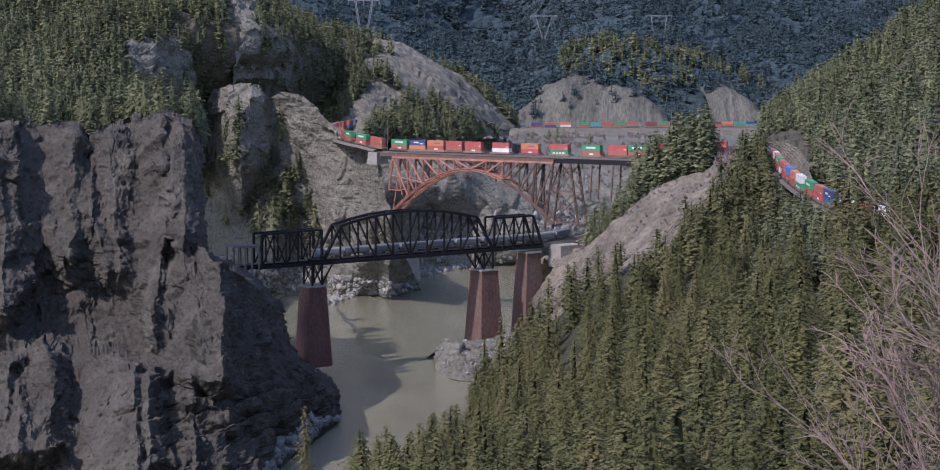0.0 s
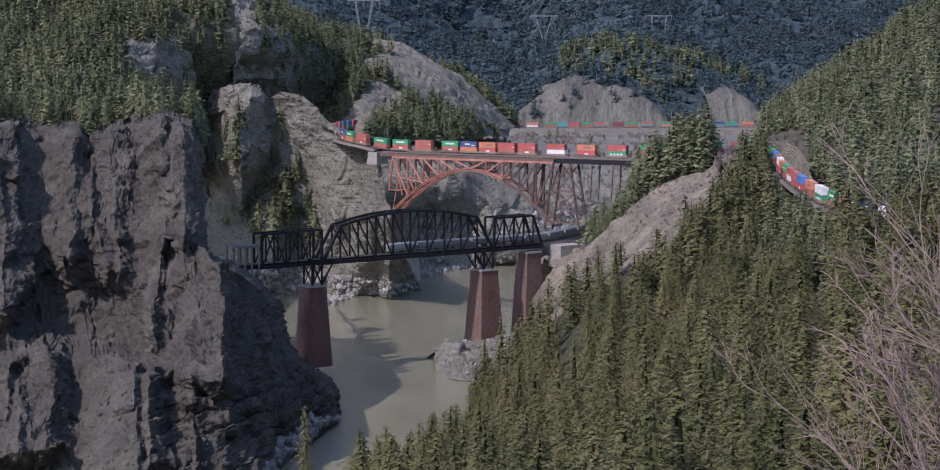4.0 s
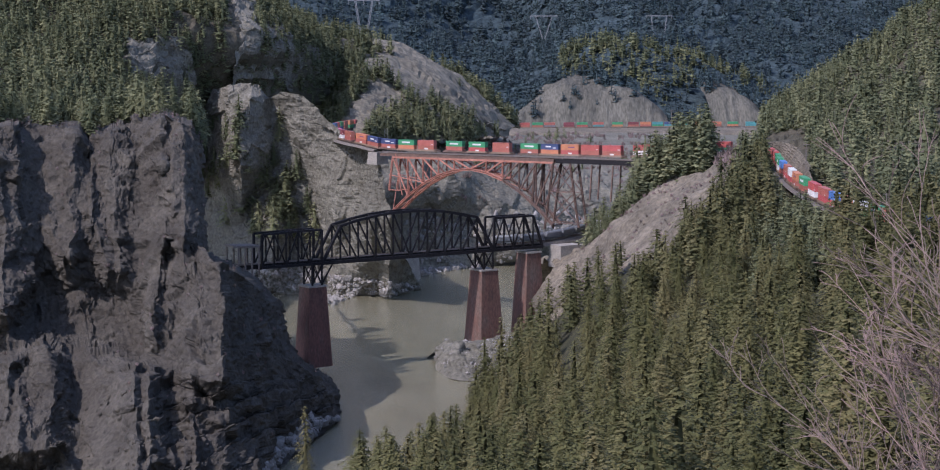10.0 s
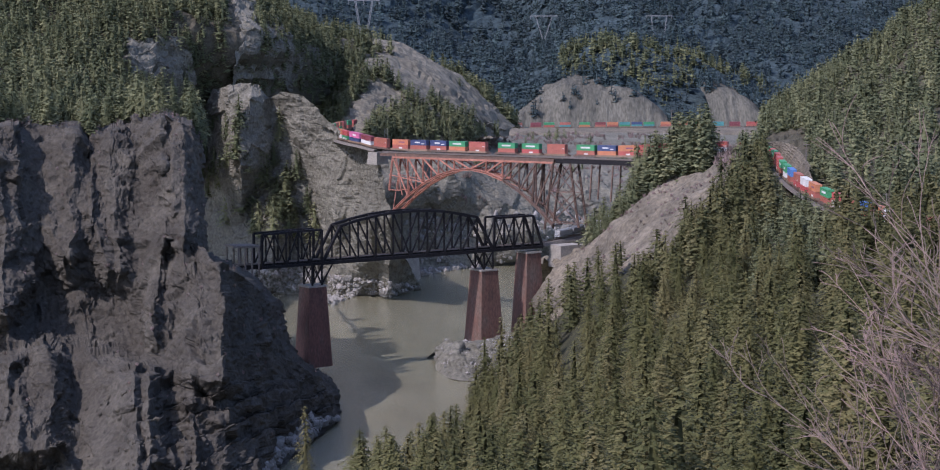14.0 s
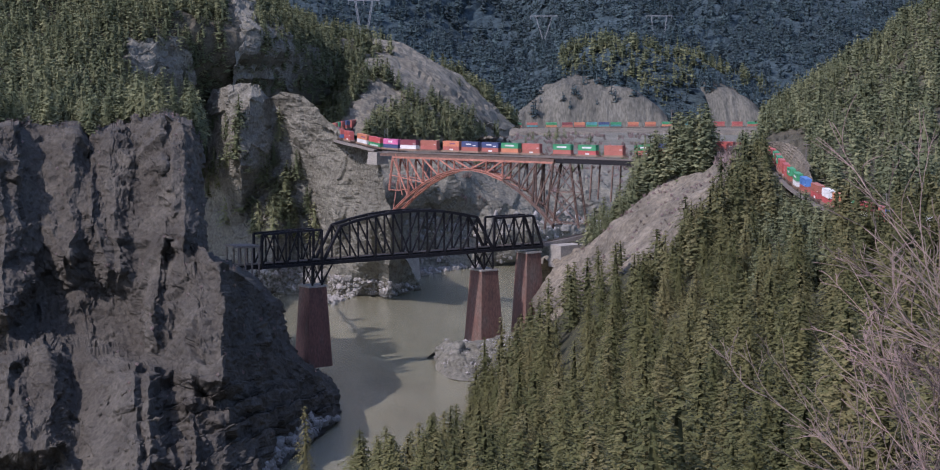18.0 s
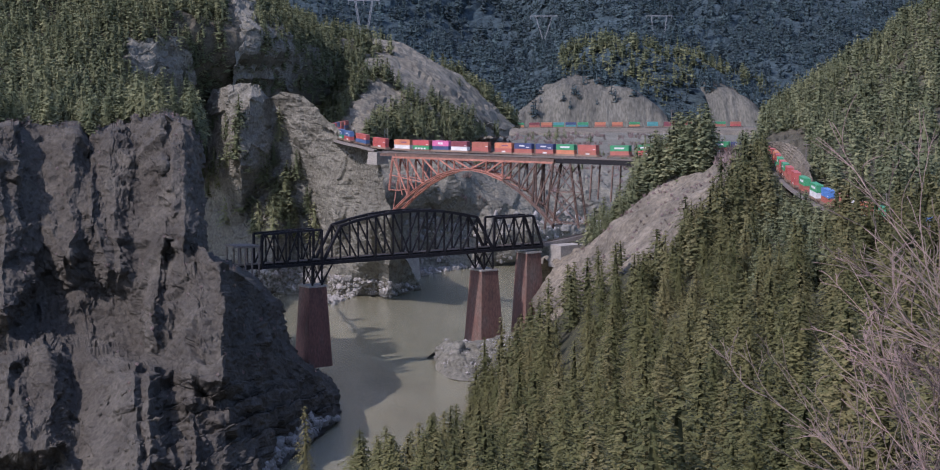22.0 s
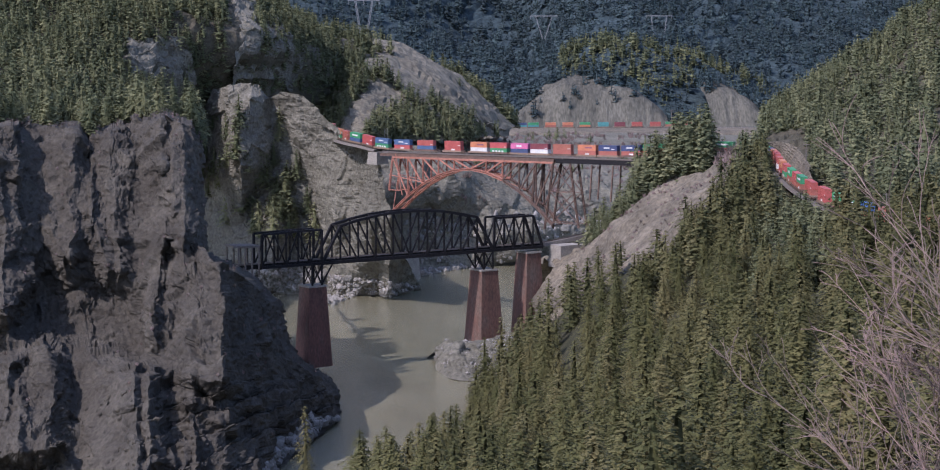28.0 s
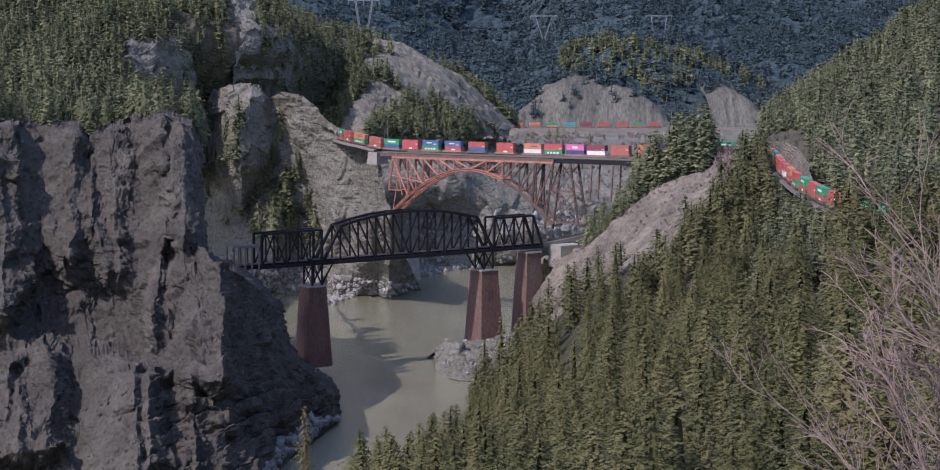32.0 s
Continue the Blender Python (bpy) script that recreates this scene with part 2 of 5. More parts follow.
def soften(n, k):
    """Normals averaged over k neighbours each way, for coherent relief."""
    for axis in (0, 1):
        p = np.concatenate([np.repeat(n.take([0], axis), k, axis), n, np.repeat(n.take([-1], axis), k, axis)], axis)
        c = np.cumsum(p, axis)
        m = n.shape[axis]
        hi, lo = c.take(range(2 * k, 2 * k + m), axis), c.take(range(0, m), axis)
        n = (hi - lo) / (2 * k)
    return n / (np.linalg.norm(n, axis=-1, keepdims=True) + 1e-9)


def landform(name, rows, nv, nu, mat, label, relief=None, flip=1, smooth=False, hold=0):
    """A hillside or cliff lofted through contour lines, with relief(points, normals) added. Gives its grid for planting."""
    g = resample(np.swapaxes(resample(np.array(rows, float), nv), 0, 1), nu)
    g = np.swapaxes(g, 0, 1)
    n = soften(normals(g), max(1, nv // 24)) * flip
    if relief:
        d = relief(g, n)
        g = g + d
    ob = new(name, sheet_mesh(name, g, mat, smooth))
    tagged(ob, label, "landform", kind="structure")
    return g


def hill_relief(a, s, seed, oct=4):
    def f(g, n):
        h = fbm(g, s, oct, seed) * a
        return np.stack([0 * h, 0 * h, h], -1)
    return f


# ---- the two railway lines ----
def smooth_path(pts, step=2.0):
    a = resample(np.array(pts, float), 60 * len(pts))
    d = np.concatenate([[0], np.cumsum(np.linalg.norm(np.diff(a, axis=0), axis=1))])
    s = np.arange(0, d[-1], step)
    return np.stack([np.interp(s, d, a[:, k]) for k in range(3)], -1), step


def on_path(path, s):
    a, step = path
    n = len(a)
    u = s / step
    i = min(max(int(math.floor(u)), 0), n - 2)
    return Vector(a[i] + (a[i + 1] - a[i]) * (u - i))


ROUTE = smooth_path([(-58.4, 1480.0, 90.6), (-73.0, 1425.0, 92.0), (-84.9, 1360.0, 93.1), (-87.8, 1290.0, 94.2), (-82.2, 1235.0, 95.2), (-71.5, 1190.0, 95.1), (-61.8, 1172.0, 94.2), (-47.1, 1150.0, 92.6), (-12.9, 1118.0, 93.1), (19.5, 1087.0, 93.7), (50.2, 1058.0, 94.5),
                     (79.3, 1030.0, 95.5), (100.2, 1012.0, 97.7), (123.9, 1010.0, 98.7), (138.8, 985.0, 98.7), (138.8, 930.0, 99.4), (132.2, 860.0, 98.9), (128.5, 790.0, 97.8), (130.6, 735.0, 96.0), (133.9, 680.0, 96.0), (138.7, 620.0, 97.0), (151.9, 560.0, 98.9), (172.8, 500.0, 102.5), (193.3, 430.0, 108.6), (215.3, 360.0, 115.4)])
FARROUTE = smooth_path([(439.3, 2346.0, 48.7), (341.7, 2340.0, 49.0), (251.5, 2334.0, 49.2), (148.1, 2329.0, 48.8), (45.1, 2323.0, 48.4), (-2.7, 2300.0, 48.8), (-55.7, 2254.0, 49.1), (-118.4, 2185.0, 49.9), (-183.1, 2190.0, 50.3), (-248.8, 2200.0, 50.4), (-308.5, 2210.0, 50.6)])


# ---- water and ground ----
def flat_sheet(name, x0, x1, y0, y1, z, mat, label, n=2):
    g = np.stack(np.meshgrid(np.linspace(x0, x1, n), np.linspace(y0, y1, n)), -1)
    g = np.concatenate([g, np.full(g.shape[:2] + (1,), z)], -1)
    ob = new(name, sheet_mesh(name, g, mat))
    return tagged(ob, label, name, kind="structure")


flat_sheet("ground", -4500, 4500, -4500, 4800, -4, FLOOR, "dark wooded valley floor reaching the mountains")
flat_sheet("water", -420, 260, 250, 2000, 0, WATER, "silty grey-green river with slow ripples", 40)


def blocky(g, n, amp, size, seed, dip=0.3):
    """Jointed rock: big blocks, smaller blocks on them, open joints, thin beds and grit, along the normals."""
    c, d = math.cos(dip), math.sin(dip)
    bed = g @ np.array([[c, 0, d], [0, 1, 0], [-d, 0, c]]).T
    w = bed + np.stack([fbm(bed, size * 0.7, 2, seed + k) for k in (1, 2, 3)], -1) * size * 0.07
    v1, e1 = cells(w, (size, size, size * 2.1), seed)
    v2, e2 = cells(w, (size * 0.42, size * 0.42, size * 0.5), seed + 11)
    h = v1 * amp * 1.3 * (1 - np.exp(-e1 * 13)) + v2 * amp * 0.62 * (1 - np.exp(-e2 * 7))
    h = h - amp * 0.16 * np.exp(-e1 * 16) - amp * 0.06 * np.exp(-e2 * 14)
    h = h + fbm(w * np.array([1, 1, 0.7]), size * 0.4, 5, seed + 31) * amp * 0.34
    h = h * np.clip((g[..., 2] + 1) / 6, 0.12, 1)
    return n * h[..., None]


def saw(p, l, r, e):
    """A buttress across the face: it comes forward from l to r, and falls back steeply from r to e."""
    return np.clip((p - l) / (r - l), 0, 1) * np.clip((e - p) / (e - r), 0, 1)


def band(v, v0, v1, soft):
    return np.clip((v - v0) / soft, 0, 1) * np.clip((v1 - v) / soft, 0, 1)


def make_cliff(nu=520, nv=390, back=16):
    """The cliff, by bearing b and fall f from the lookout (thousandths): a battered wall with buttresses, a recess, ledges and beds."""
    s = np.linspace(0, 1, nu)[None, :]
    t = np.linspace(0, 1, nv)[:, None]
    f0 = 44 + 198 * t
    right = np.interp(f0, [44, 100, 106, 114, 126, 148, 158, 168, 177, 189, 217, 240], [-132, -130, -118, -104, -94, -89, -82, -68, -62, -60, -84, -100])
    b = -267 + (right + 267) * s
    top = np.interp(b, [-267, -225, -213, -193, -188, -181, -172, -163, -146, -137, -132], [49, 47, 45.5, 50, 56, 50, 46.5, 44.5, 43, 47, 58])
    f = top + (242 - top) * t
    flat = np.stack([b + 0 * f, f + 0 * b, 0 * b + 0 * f], -1)
    w = b + fbm(flat, 14, 4, 5) * 2.2 + fbm(flat * np.array([1, 0.3, 1]), 5, 2, 15) * 0.8
    v = f + fbm(flat, 18, 4, 7) * 2.6
    d = 850 - (f - 45) * 1.02 + np.clip(b + 121, 0, 99) * 2.3
    for l, r, e, z0, z1, soft, push, tilt in (
            (-300, -231, -212, 30, 150, 12, 36, 0.2), (-230, -197, -187, 36, 126, 16, 17, 0.5), (-188, -174, -162, 40, 132, 14, 13, -0.4), (-167, -141, -126, 34, 108, 8, 26, 0.15),
            (-153, -146, -139, 48, 92, 8, 9, 0.6), (-163, -124, -102, 101, 182, 9, 32, -0.18), (-143, -134, -127, 116, 168, 12, 8, 0.4), (-300, -209, -198, 148, 216, 9, 24, 0.3),
            (-203, -160, -147, 159, 270, 10, 30, -0.32), (-172, -134, -116, 172, 238, 14, 13, -0.35), (-130, -105, -92, 176, 245, 12, 13, -0.3)):
        d = d - saw(w, l, r, e) * band(v + tilt * (w - r), z0, z1, soft) * push
    d = d + band(w, -222, -160, 10) * band(v - 0.3 * (w + 190), 112, 166, 14) * 15
    # lesser ribs, each with a steep shaded flank
    rnd = random.Random(17)
    for _ in range(90):
        r, wide, f1, tall = rnd.uniform(-262, -70), rnd.uniform(5, 14), rnd.uniform(45, 235), rnd.uniform(8, 26)
        d = d - saw(w, r - wide, r, r + wide * 0.3) * band(v + rnd.uniform(-0.6, 0.6) * (w - r), f1 - tall, f1 + tall, 5) * wide * rnd.uniform(0.3, 0.85)
    # dipping beds on the lower cliff
    bed = (v + 0.42 * w) / 10.5 + fbm(flat, 9, 2, 27) * 0.22
    bed = bed - np.floor(bed)
    d = d - (1 - bed) ** 0.7 * 7 * band(v, 168, 270, 14) * np.clip((w + 172) / 14, 0, 1)
    edge = np.clip((s - 0.965) / 0.035, 0, 1)
    d = d + edge ** 1.5 * 120
    g = np.stack([b / 1000 * d, d, 160 - f / 1000 * d], -1)
    n = soften(normals(g), 5)
    n = n * np.where(n[..., 1:2] > 0, -1, 1)
    turn = np.array([[0.94, 0, 0.34], [0, 1, 0], [-0.34, 0, 0.94]])
    bent = (g + np.stack([fbm(g, 10, 2, 51 + k) for k in range(3)], -1) * 0.8) @ turn.T
    h = facets(bent, (15, 15, 22), 61) * 0.15 + facets(bent, (6, 6, 4.5), 71) * 0.2 + facets(bent, (2.6, 2.6, 1.8), 81) * 0.3 + fbm(g, 3, 3, 91) * 0.2
    for _ in range(1):
        h[1:-1, 1:-1] = (h[1:-1, 1:-1] * 2 + h[:-2, 1:-1] + h[2:, 1:-1] + h[1:-1, :-2] + h[1:-1, 2:]) / 6
    debris = band(w, -200, -152, 6) * np.clip((v - 166) / 8, 0, 1)
    g = g + n * (h * (1 - 0.7 * debris))[..., None]
    # the wooded shelf behind its edge
    k = np.linspace(1, 1 / back, back)[:, None]
    x0, y0, z0 = (g[:1, :, i] for i in range(3))
    shelf = np.stack([x0 * (1 + 0.17 * k), y0 * (1 + 0.17 * k), z0 - 5 * k + 2.0 * np.sin(k * 3.1) * (1 + fbm(np.stack([x0 + 0 * k, y0 + 140 * k, 0 * k + 0 * x0], -1), 16, 3, 41))], -1)
    g = np.concatenate([shelf, g])
    ob = new("cliff", sheet_mesh("cliff", g, ROCK))
    tagged(ob, "dark grey-brown jointed rock cliff above the river", "landform", kind="structure")
    return g


g_cliff = make_cliff()


def rock_relief(a, s, seed):
    def f(g, n):
        h = ridged(g * np.array([1, 1, 0.6]), s, 3, seed) * a + ridged(g, s / 5, 3, seed + 3) * a * 0.28 + fbm(g, s / 14, 2, seed + 5) * a * 0.1
        return n * h[..., None]
    return f


def make_shoulder(nu=300, nv=190, back=10):
    """The bare rock shoulder at the bridge's end, by bearing and fall like the cliff: a lit rib, a shaded gully and a broad dome."""
    s = np.linspace(0, 1, nu)[None, :]
    t = np.linspace(0, 1, nv)[:, None]
    right = np.interp(28 + 112 * t, [28, 60, 66, 90, 118, 140], [-45, -42, -37, -34, -24, -16])
    b = -142 + (right + 142) * s
    top = np.interp(b, [-142, -125, -112, -104, -98, -92, -84, -72, -65, -58, -50, -45, -41, -36, -16], [34, 29, 26, 27, 33, 30, 31.5, 41, 47.5, 53.2, 56.8, 59, 61, 66, 80])
    f = top + (140 - top) * t
    flat = np.stack([b + 0 * f, f + 0 * b, 0 * b + 0 * f], -1)
    w = b + fbm(flat, 12, 4, 45) * 1.6
    v = f + fbm(flat, 14, 4, 47) * 2.2
    d = 1265 - (f - 28) * 0.35 + np.clip(f - 92, 0, 60) * 1.9 * np.clip((b + 75) / 30, 0, 1) + np.clip(-118 - b, 0, 30) * 3
    for l, r, e, z0, z1, soft, push, tilt in ((-136, -107, -97, 18, 82, 14, 30, 0.2), (-124, -113, -107, 40, 96, 12, 14, 0.3), (-98, -40, -10, 12, 170, 8, 98, 0.0),
                                              (-118, -98, -88, 84, 130, 14, 22, 0.2), (-80, -66, -60, 62, 110, 14, 12, 0.5), (-62, -50, -46, 74, 118, 10, 10, 0.4)):
        lean = 0.42 * (v - 32) if l == -98 else 0
        d = d - saw(w - np.clip(lean, 0, 28) * np.clip((-40 - w) / 40, 0, 1), l, r, e) * band(v + tilt * (w - r), z0, z1, soft) * push
    g = np.stack([b / 1000 * d, d, 160 - f / 1000 * d], -1)
    n = soften(normals(g), 4)
    n = n * np.where(n[..., 1:2] > 0, -1, 1)
    g = g + n * (facets(g, (24, 24, 30), 21) * 0.08 + facets(g, (8, 8, 6), 23) * 0.1 + fbm(g, 5, 3, 25) * 0.3)[..., None]
    k = np.linspace(1, 1 / back, back)[:, None]
    x0, y0, z0 = (g[:1, :, i] for i in range(3))
    shelf = np.stack([x0 * (1 + 0.03 * k), y0 * (1 + 0.03 * k), z0 - 14 * k ** 1.5], -1)
    g = np.concatenate([shelf, g])
    tagged(new("rock_shoulder", sheet_mesh("rock_shoulder", g, ROCK_GREY)), "bare grey rock shoulder under the arch bridge", "landform", kind="structure")
    return g


g_shoulder = make_shoulder()
HILL_W = [
    [(-255.7, 960.0, 106.6), (-210.1, 985.0, 105.2), (-185.9, 1080.0, 98.3), (-178.1, 1300.0, 64.6), (-142.3, 1330.0, 115.3), (-113.2, 1460.0, 106.6)],
    [(-286.9, 1080.0, 128.4), (-235.0, 1105.0, 127.6), (-199.9, 1165.0, 127.8), (-173.9, 1275.0, 122.7), (-141.6, 1325.0, 132.9), (-106.9, 1490.0, 116.5)],
    [(-317.9, 1200.0, 160.0), (-257.8, 1215.0, 160.0), (-212.2, 1240.0, 160.0), (-174.0, 1280.0, 161.9), (-134.6, 1335.0, 152.3), (-101.9, 1550.0, 137.3)],
    [(-351.3, 1330.0, 194.8), (-283.5, 1340.0, 195.1), (-230.4, 1350.0, 191.3), (-182.0, 1370.0, 183.9), (-154.2, 1410.0, 176.4), (-124.7, 1610.0, 154.3)],
    [(-384.6, 1460.0, 240.4), (-312.2, 1480.0, 241.6), (-255.4, 1500.0, 234.0), (-201.5, 1520.0, 208.6), (-172.9, 1580.0, 187.7), (-133.0, 1720.0, 159.0)],
]
g_hill_w = landform("wooded_hill", HILL_W, 60, 70, FLOOR, "steep forested hillside above the cliff", rock_relief(4, 50, 31))
MID = [
    [(-196.8, 1750.0, 170.2), (-137.7, 1780.0, 157.4), (-97.1, 1800.0, 150.5), (-65.8, 1810.0, 146.8), (-34.2, 1820.0, 130.8), (-2.2, 1830.0, 109.2), (24.8, 1830.0, 89.3), (46.3, 1830.0, 73.2)],
    [(-174.3, 1550.0, 164.5), (-123.8, 1600.0, 155.3), (-89.0, 1650.0, 150.4), (-61.1, 1680.0, 147.7), (-31.9, 1700.0, 134.2), (-2.0, 1720.0, 113.7), (23.5, 1740.0, 95.3), (42.0, 1760.0, 78.6)],
    [(-170.4, 1510.0, 115.9), (-117.1, 1510.0, 115.9), (-80.0, 1480.0, 121.1), (-55.4, 1520.0, 120.0), (-29.3, 1560.0, 112.1), (-6.6, 1610.0, 98.8), (12.6, 1650.0, 87.5), (35.7, 1710.0, 78.4)],
    [(-168.4, 1490.0, 90.2), (-115.0, 1480.0, 90.6), (-73.7, 1360.0, 90.3), (-51.1, 1400.0, 83.7), (-27.0, 1430.0, 80.4), (-6.1, 1480.0, 77.6), (7.5, 1600.0, 75.6), (35.5, 1700.0, 72.8)],
]
g_mid = landform("scree_hill", MID, 60, 80, SCREE, "hill with pale bare scree and dark forest on one side", lambda g, n: n * (fbm(g, 60, 5, 41) * 4.5 + facets(g, (14, 14, 9), 43) * 0.14)[..., None])
BANKF = [
    [(-107.8, 1500.0, 87.5), (-55.5, 1520.0, 78.9), (-11.0, 1560.0, 74.0), (44.8, 2000.0, 56.9), (111.4, 2150.0, 50.4), (203.8, 2190.0, 49.6), (332.8, 2190.0, 47.7)],
    [(-93.6, 1300.0, 64.6), (-48.7, 1330.0, 66.3), (-9.8, 1380.0, 62.8), (33.6, 1500.0, 54.3), (81.0, 1560.0, 50.1), (149.2, 1600.0, 47.3), (243.6, 1600.0, 47.3)],
    [(-93.9, 1300.0, 26.0), (-48.8, 1330.0, 28.8), (-9.8, 1380.0, 25.9), (31.0, 1380.0, 30.0), (75.0, 1440.0, 24.4), (140.2, 1500.0, 18.7), (228.9, 1500.0, 18.7)],
    [(-83.8, 1260.3, 0.0), (-48.9, 1329.1, 0.0), (-9.7, 1362.9, 0.0), (31.3, 1391.2, 0.0), (74.5, 1428.2, 0.0), (135.5, 1447.5, 0.0), (224.3, 1467.3, 0.0)],
]
g_bankf = landform("far_bank", BANKF, 130, 200, ROCK_GREY, "rocky far bank with loose pale boulders", lambda g, n: blocky(g, n, 4.5, 34, 51, 0.2) * np.clip((1750 - g[..., 1:2]) / 300, 0.15, 1))
def far_relief(g, n):
    h = ridged(g * np.array([1, 1, 0.6]), 170, 3, 61) * 14 + fbm(g, 60, 3, 64) * 4
    return n * (h * np.clip((g[..., 1] - 2470) / 350, 0, 1))[..., None]


FAR = [
    [(-306.4, 2150.0, 51.6), (-116.5, 2150.0, 51.6), (42.5, 2185.0, 49.9), (139.0, 2185.0, 49.9), (235.5, 2185.0, 49.9), (332.0, 2185.0, 49.9), (525.0, 2185.0, 49.9)],
    [(-347.6, 2440.0, 47.1), (-132.2, 2440.0, 47.1), (47.2, 2430.0, 47.6), (154.5, 2430.0, 47.6), (261.8, 2430.0, 47.6), (369.1, 2430.0, 49.0), (583.6, 2430.0, 49.0)],
    [(-363.9, 2560.0, 100.2), (-143.2, 2650.0, 98.1), (53.5, 2760.0, 87.4), (164.3, 2590.0, 105.5), (283.8, 2640.0, 94.4), (418.4, 2760.0, 87.4), (661.6, 2760.0, 87.4)],
    [(-396.9, 2800.0, 168.2), (-159.0, 2950.0, 160.0), (62.9, 3250.0, 141.0), (180.5, 2850.0, 143.4), (311.2, 2900.0, 138.8), (487.0, 3220.0, 150.6), (798.8, 3340.0, 150.3)],
    [(-452.3, 3200.0, 262.3), (-177.4, 3300.0, 255.9), (69.4, 3600.0, 254.2), (211.5, 3350.0, 247.7), (369.1, 3450.0, 240.3), (558.1, 3700.0, 246.1), (906.4, 3800.0, 248.4)],
    [(-619.4, 4400.0, 478.3), (-235.5, 4400.0, 478.3), (84.5, 4400.0, 478.3), (276.4, 4400.0, 478.3), (468.4, 4400.0, 478.3), (675.8, 4500.0, 459.7), (1068.7, 4500.0, 459.7)],
    [(-1788.3, 4900.0, 1615.0), (-673.1, 4900.0, 1682.1), (91.9, 4900.0, 1615.0), (301.3, 4900.0, 1547.7), (510.5, 4900.0, 1547.7), (857.9, 4900.0, 1615.0), (1832.8, 4900.0, 1615.0)],
]
g_far = landform("far_mountain", FAR, 70, 90, HAZY_FOREST, "dark forested mountain across the valley", far_relief)


def slope_relief(seed):
    def f(g, n):
        h = ridged(g * np.array([1, 0.2, 0.2]), 22, 3, seed) * 3 + fbm(g, 30, 4, seed + 2) * 2.5
        return n * h[..., None]
    return f


TERRACE = [[(b / 1000 * d, d, z) for b in (-30, 10, 50, 100, 150, 190)] for d, z in ((2176, 44.0), (2188, 51.0), (2250, 50.4), (2318, 49.0))]
landform("railway_terrace", TERRACE, 30, 90, BANK, "bare stony terrace under the far track", hill_relief(0.5, 14, 68))
RIDGE = [[(b / 1000 * d, d, 160 - f / 1000 * d) for b, f in zip((44, 60, 78, 98, 122, 150, 180), row)]
         for d, row in ((2720, (14, 8, 9, 13, 22, 34, 50)), (2650, (11, 4.5, 5, 9, 18, 30, 46)), (2590, (24, 16, 14, 20, 32, 44, 54)), (2530, (40, 34, 30, 36, 48, 54, 60)), (2470, (52, 50, 48, 50, 55, 58, 64)))]
g_ridge = landform("wooded_ridge", RIDGE, 50, 70, HAZY_FOREST, "wooded ridge at the mountain's foot, its trees coloured as sunlit", rock_relief(5, 60, 66))


SCREE_A = [
    [(46.5, 2392.0, 38.0), (81.7, 2392.0, 38.0), (116.9, 2392.0, 38.0), (159.2, 2392.0, 38.0), (194.4, 2392.0, 38.0), (240.2, 2392.0, 38.0)],
    [(55.3, 2410.0, 52.0), (86.8, 2440.0, 72.9), (119.3, 2445.0, 82.8), (162.4, 2445.0, 79.9), (198.0, 2440.0, 72.9), (235.5, 2410.0, 52.0)],
    [(58.6, 2430.0, 54.7), (92.2, 2490.0, 89.4), (121.9, 2500.0, 101.6), (162.0, 2495.0, 95.1), (197.5, 2480.0, 82.4), (235.3, 2430.0, 54.0)],
    [(59.4, 2460.0, 53.4), (94.8, 2560.0, 90.4), (125.8, 2580.0, 102.7), (166.8, 2570.0, 96.2), (202.3, 2540.0, 82.8), (239.1, 2470.0, 53.0)],
]
g_sa = landform("scree_slope", SCREE_A, 50, 80, EARTH, "pale bare cut slope above the far track", slope_relief(71))
SCREE_B = [
    [(285.0, 2392.0, 38.0), (305.0, 2392.0, 38.0), (320.1, 2392.0, 38.0), (348.6, 2392.0, 38.0)],
    [(285.2, 2430.0, 67.6), (303.9, 2445.0, 74.6), (322.9, 2445.0, 70.6), (346.1, 2410.0, 55.6)],
    [(281.2, 2490.0, 88.8), (301.4, 2510.0, 93.0), (324.1, 2500.0, 82.9), (348.9, 2440.0, 61.4)],
    [(283.9, 2560.0, 88.1), (306.5, 2570.0, 92.9), (331.0, 2570.0, 82.4), (354.6, 2480.0, 61.3)],
]
g_sb = landform("scree_slope", SCREE_B, 40, 50, EARTH, "pale bare gully above the far track", slope_relief(73))
def spur_relief(g, n):
    # rills run down the slope
    run = g @ np.array([[0.62, 0.5, 0.0], [0.3, -0.3, 0.5], [0.0, 0.0, 0.12]]).T
    h = ridged(run * np.array([1, 0.25, 1]), 11, 4, 81) * 3.0 + fbm(g, 20, 4, 83) * 2.0 + fbm(g, 2.5, 2, 85) * 0.35
    return n * h[..., None]


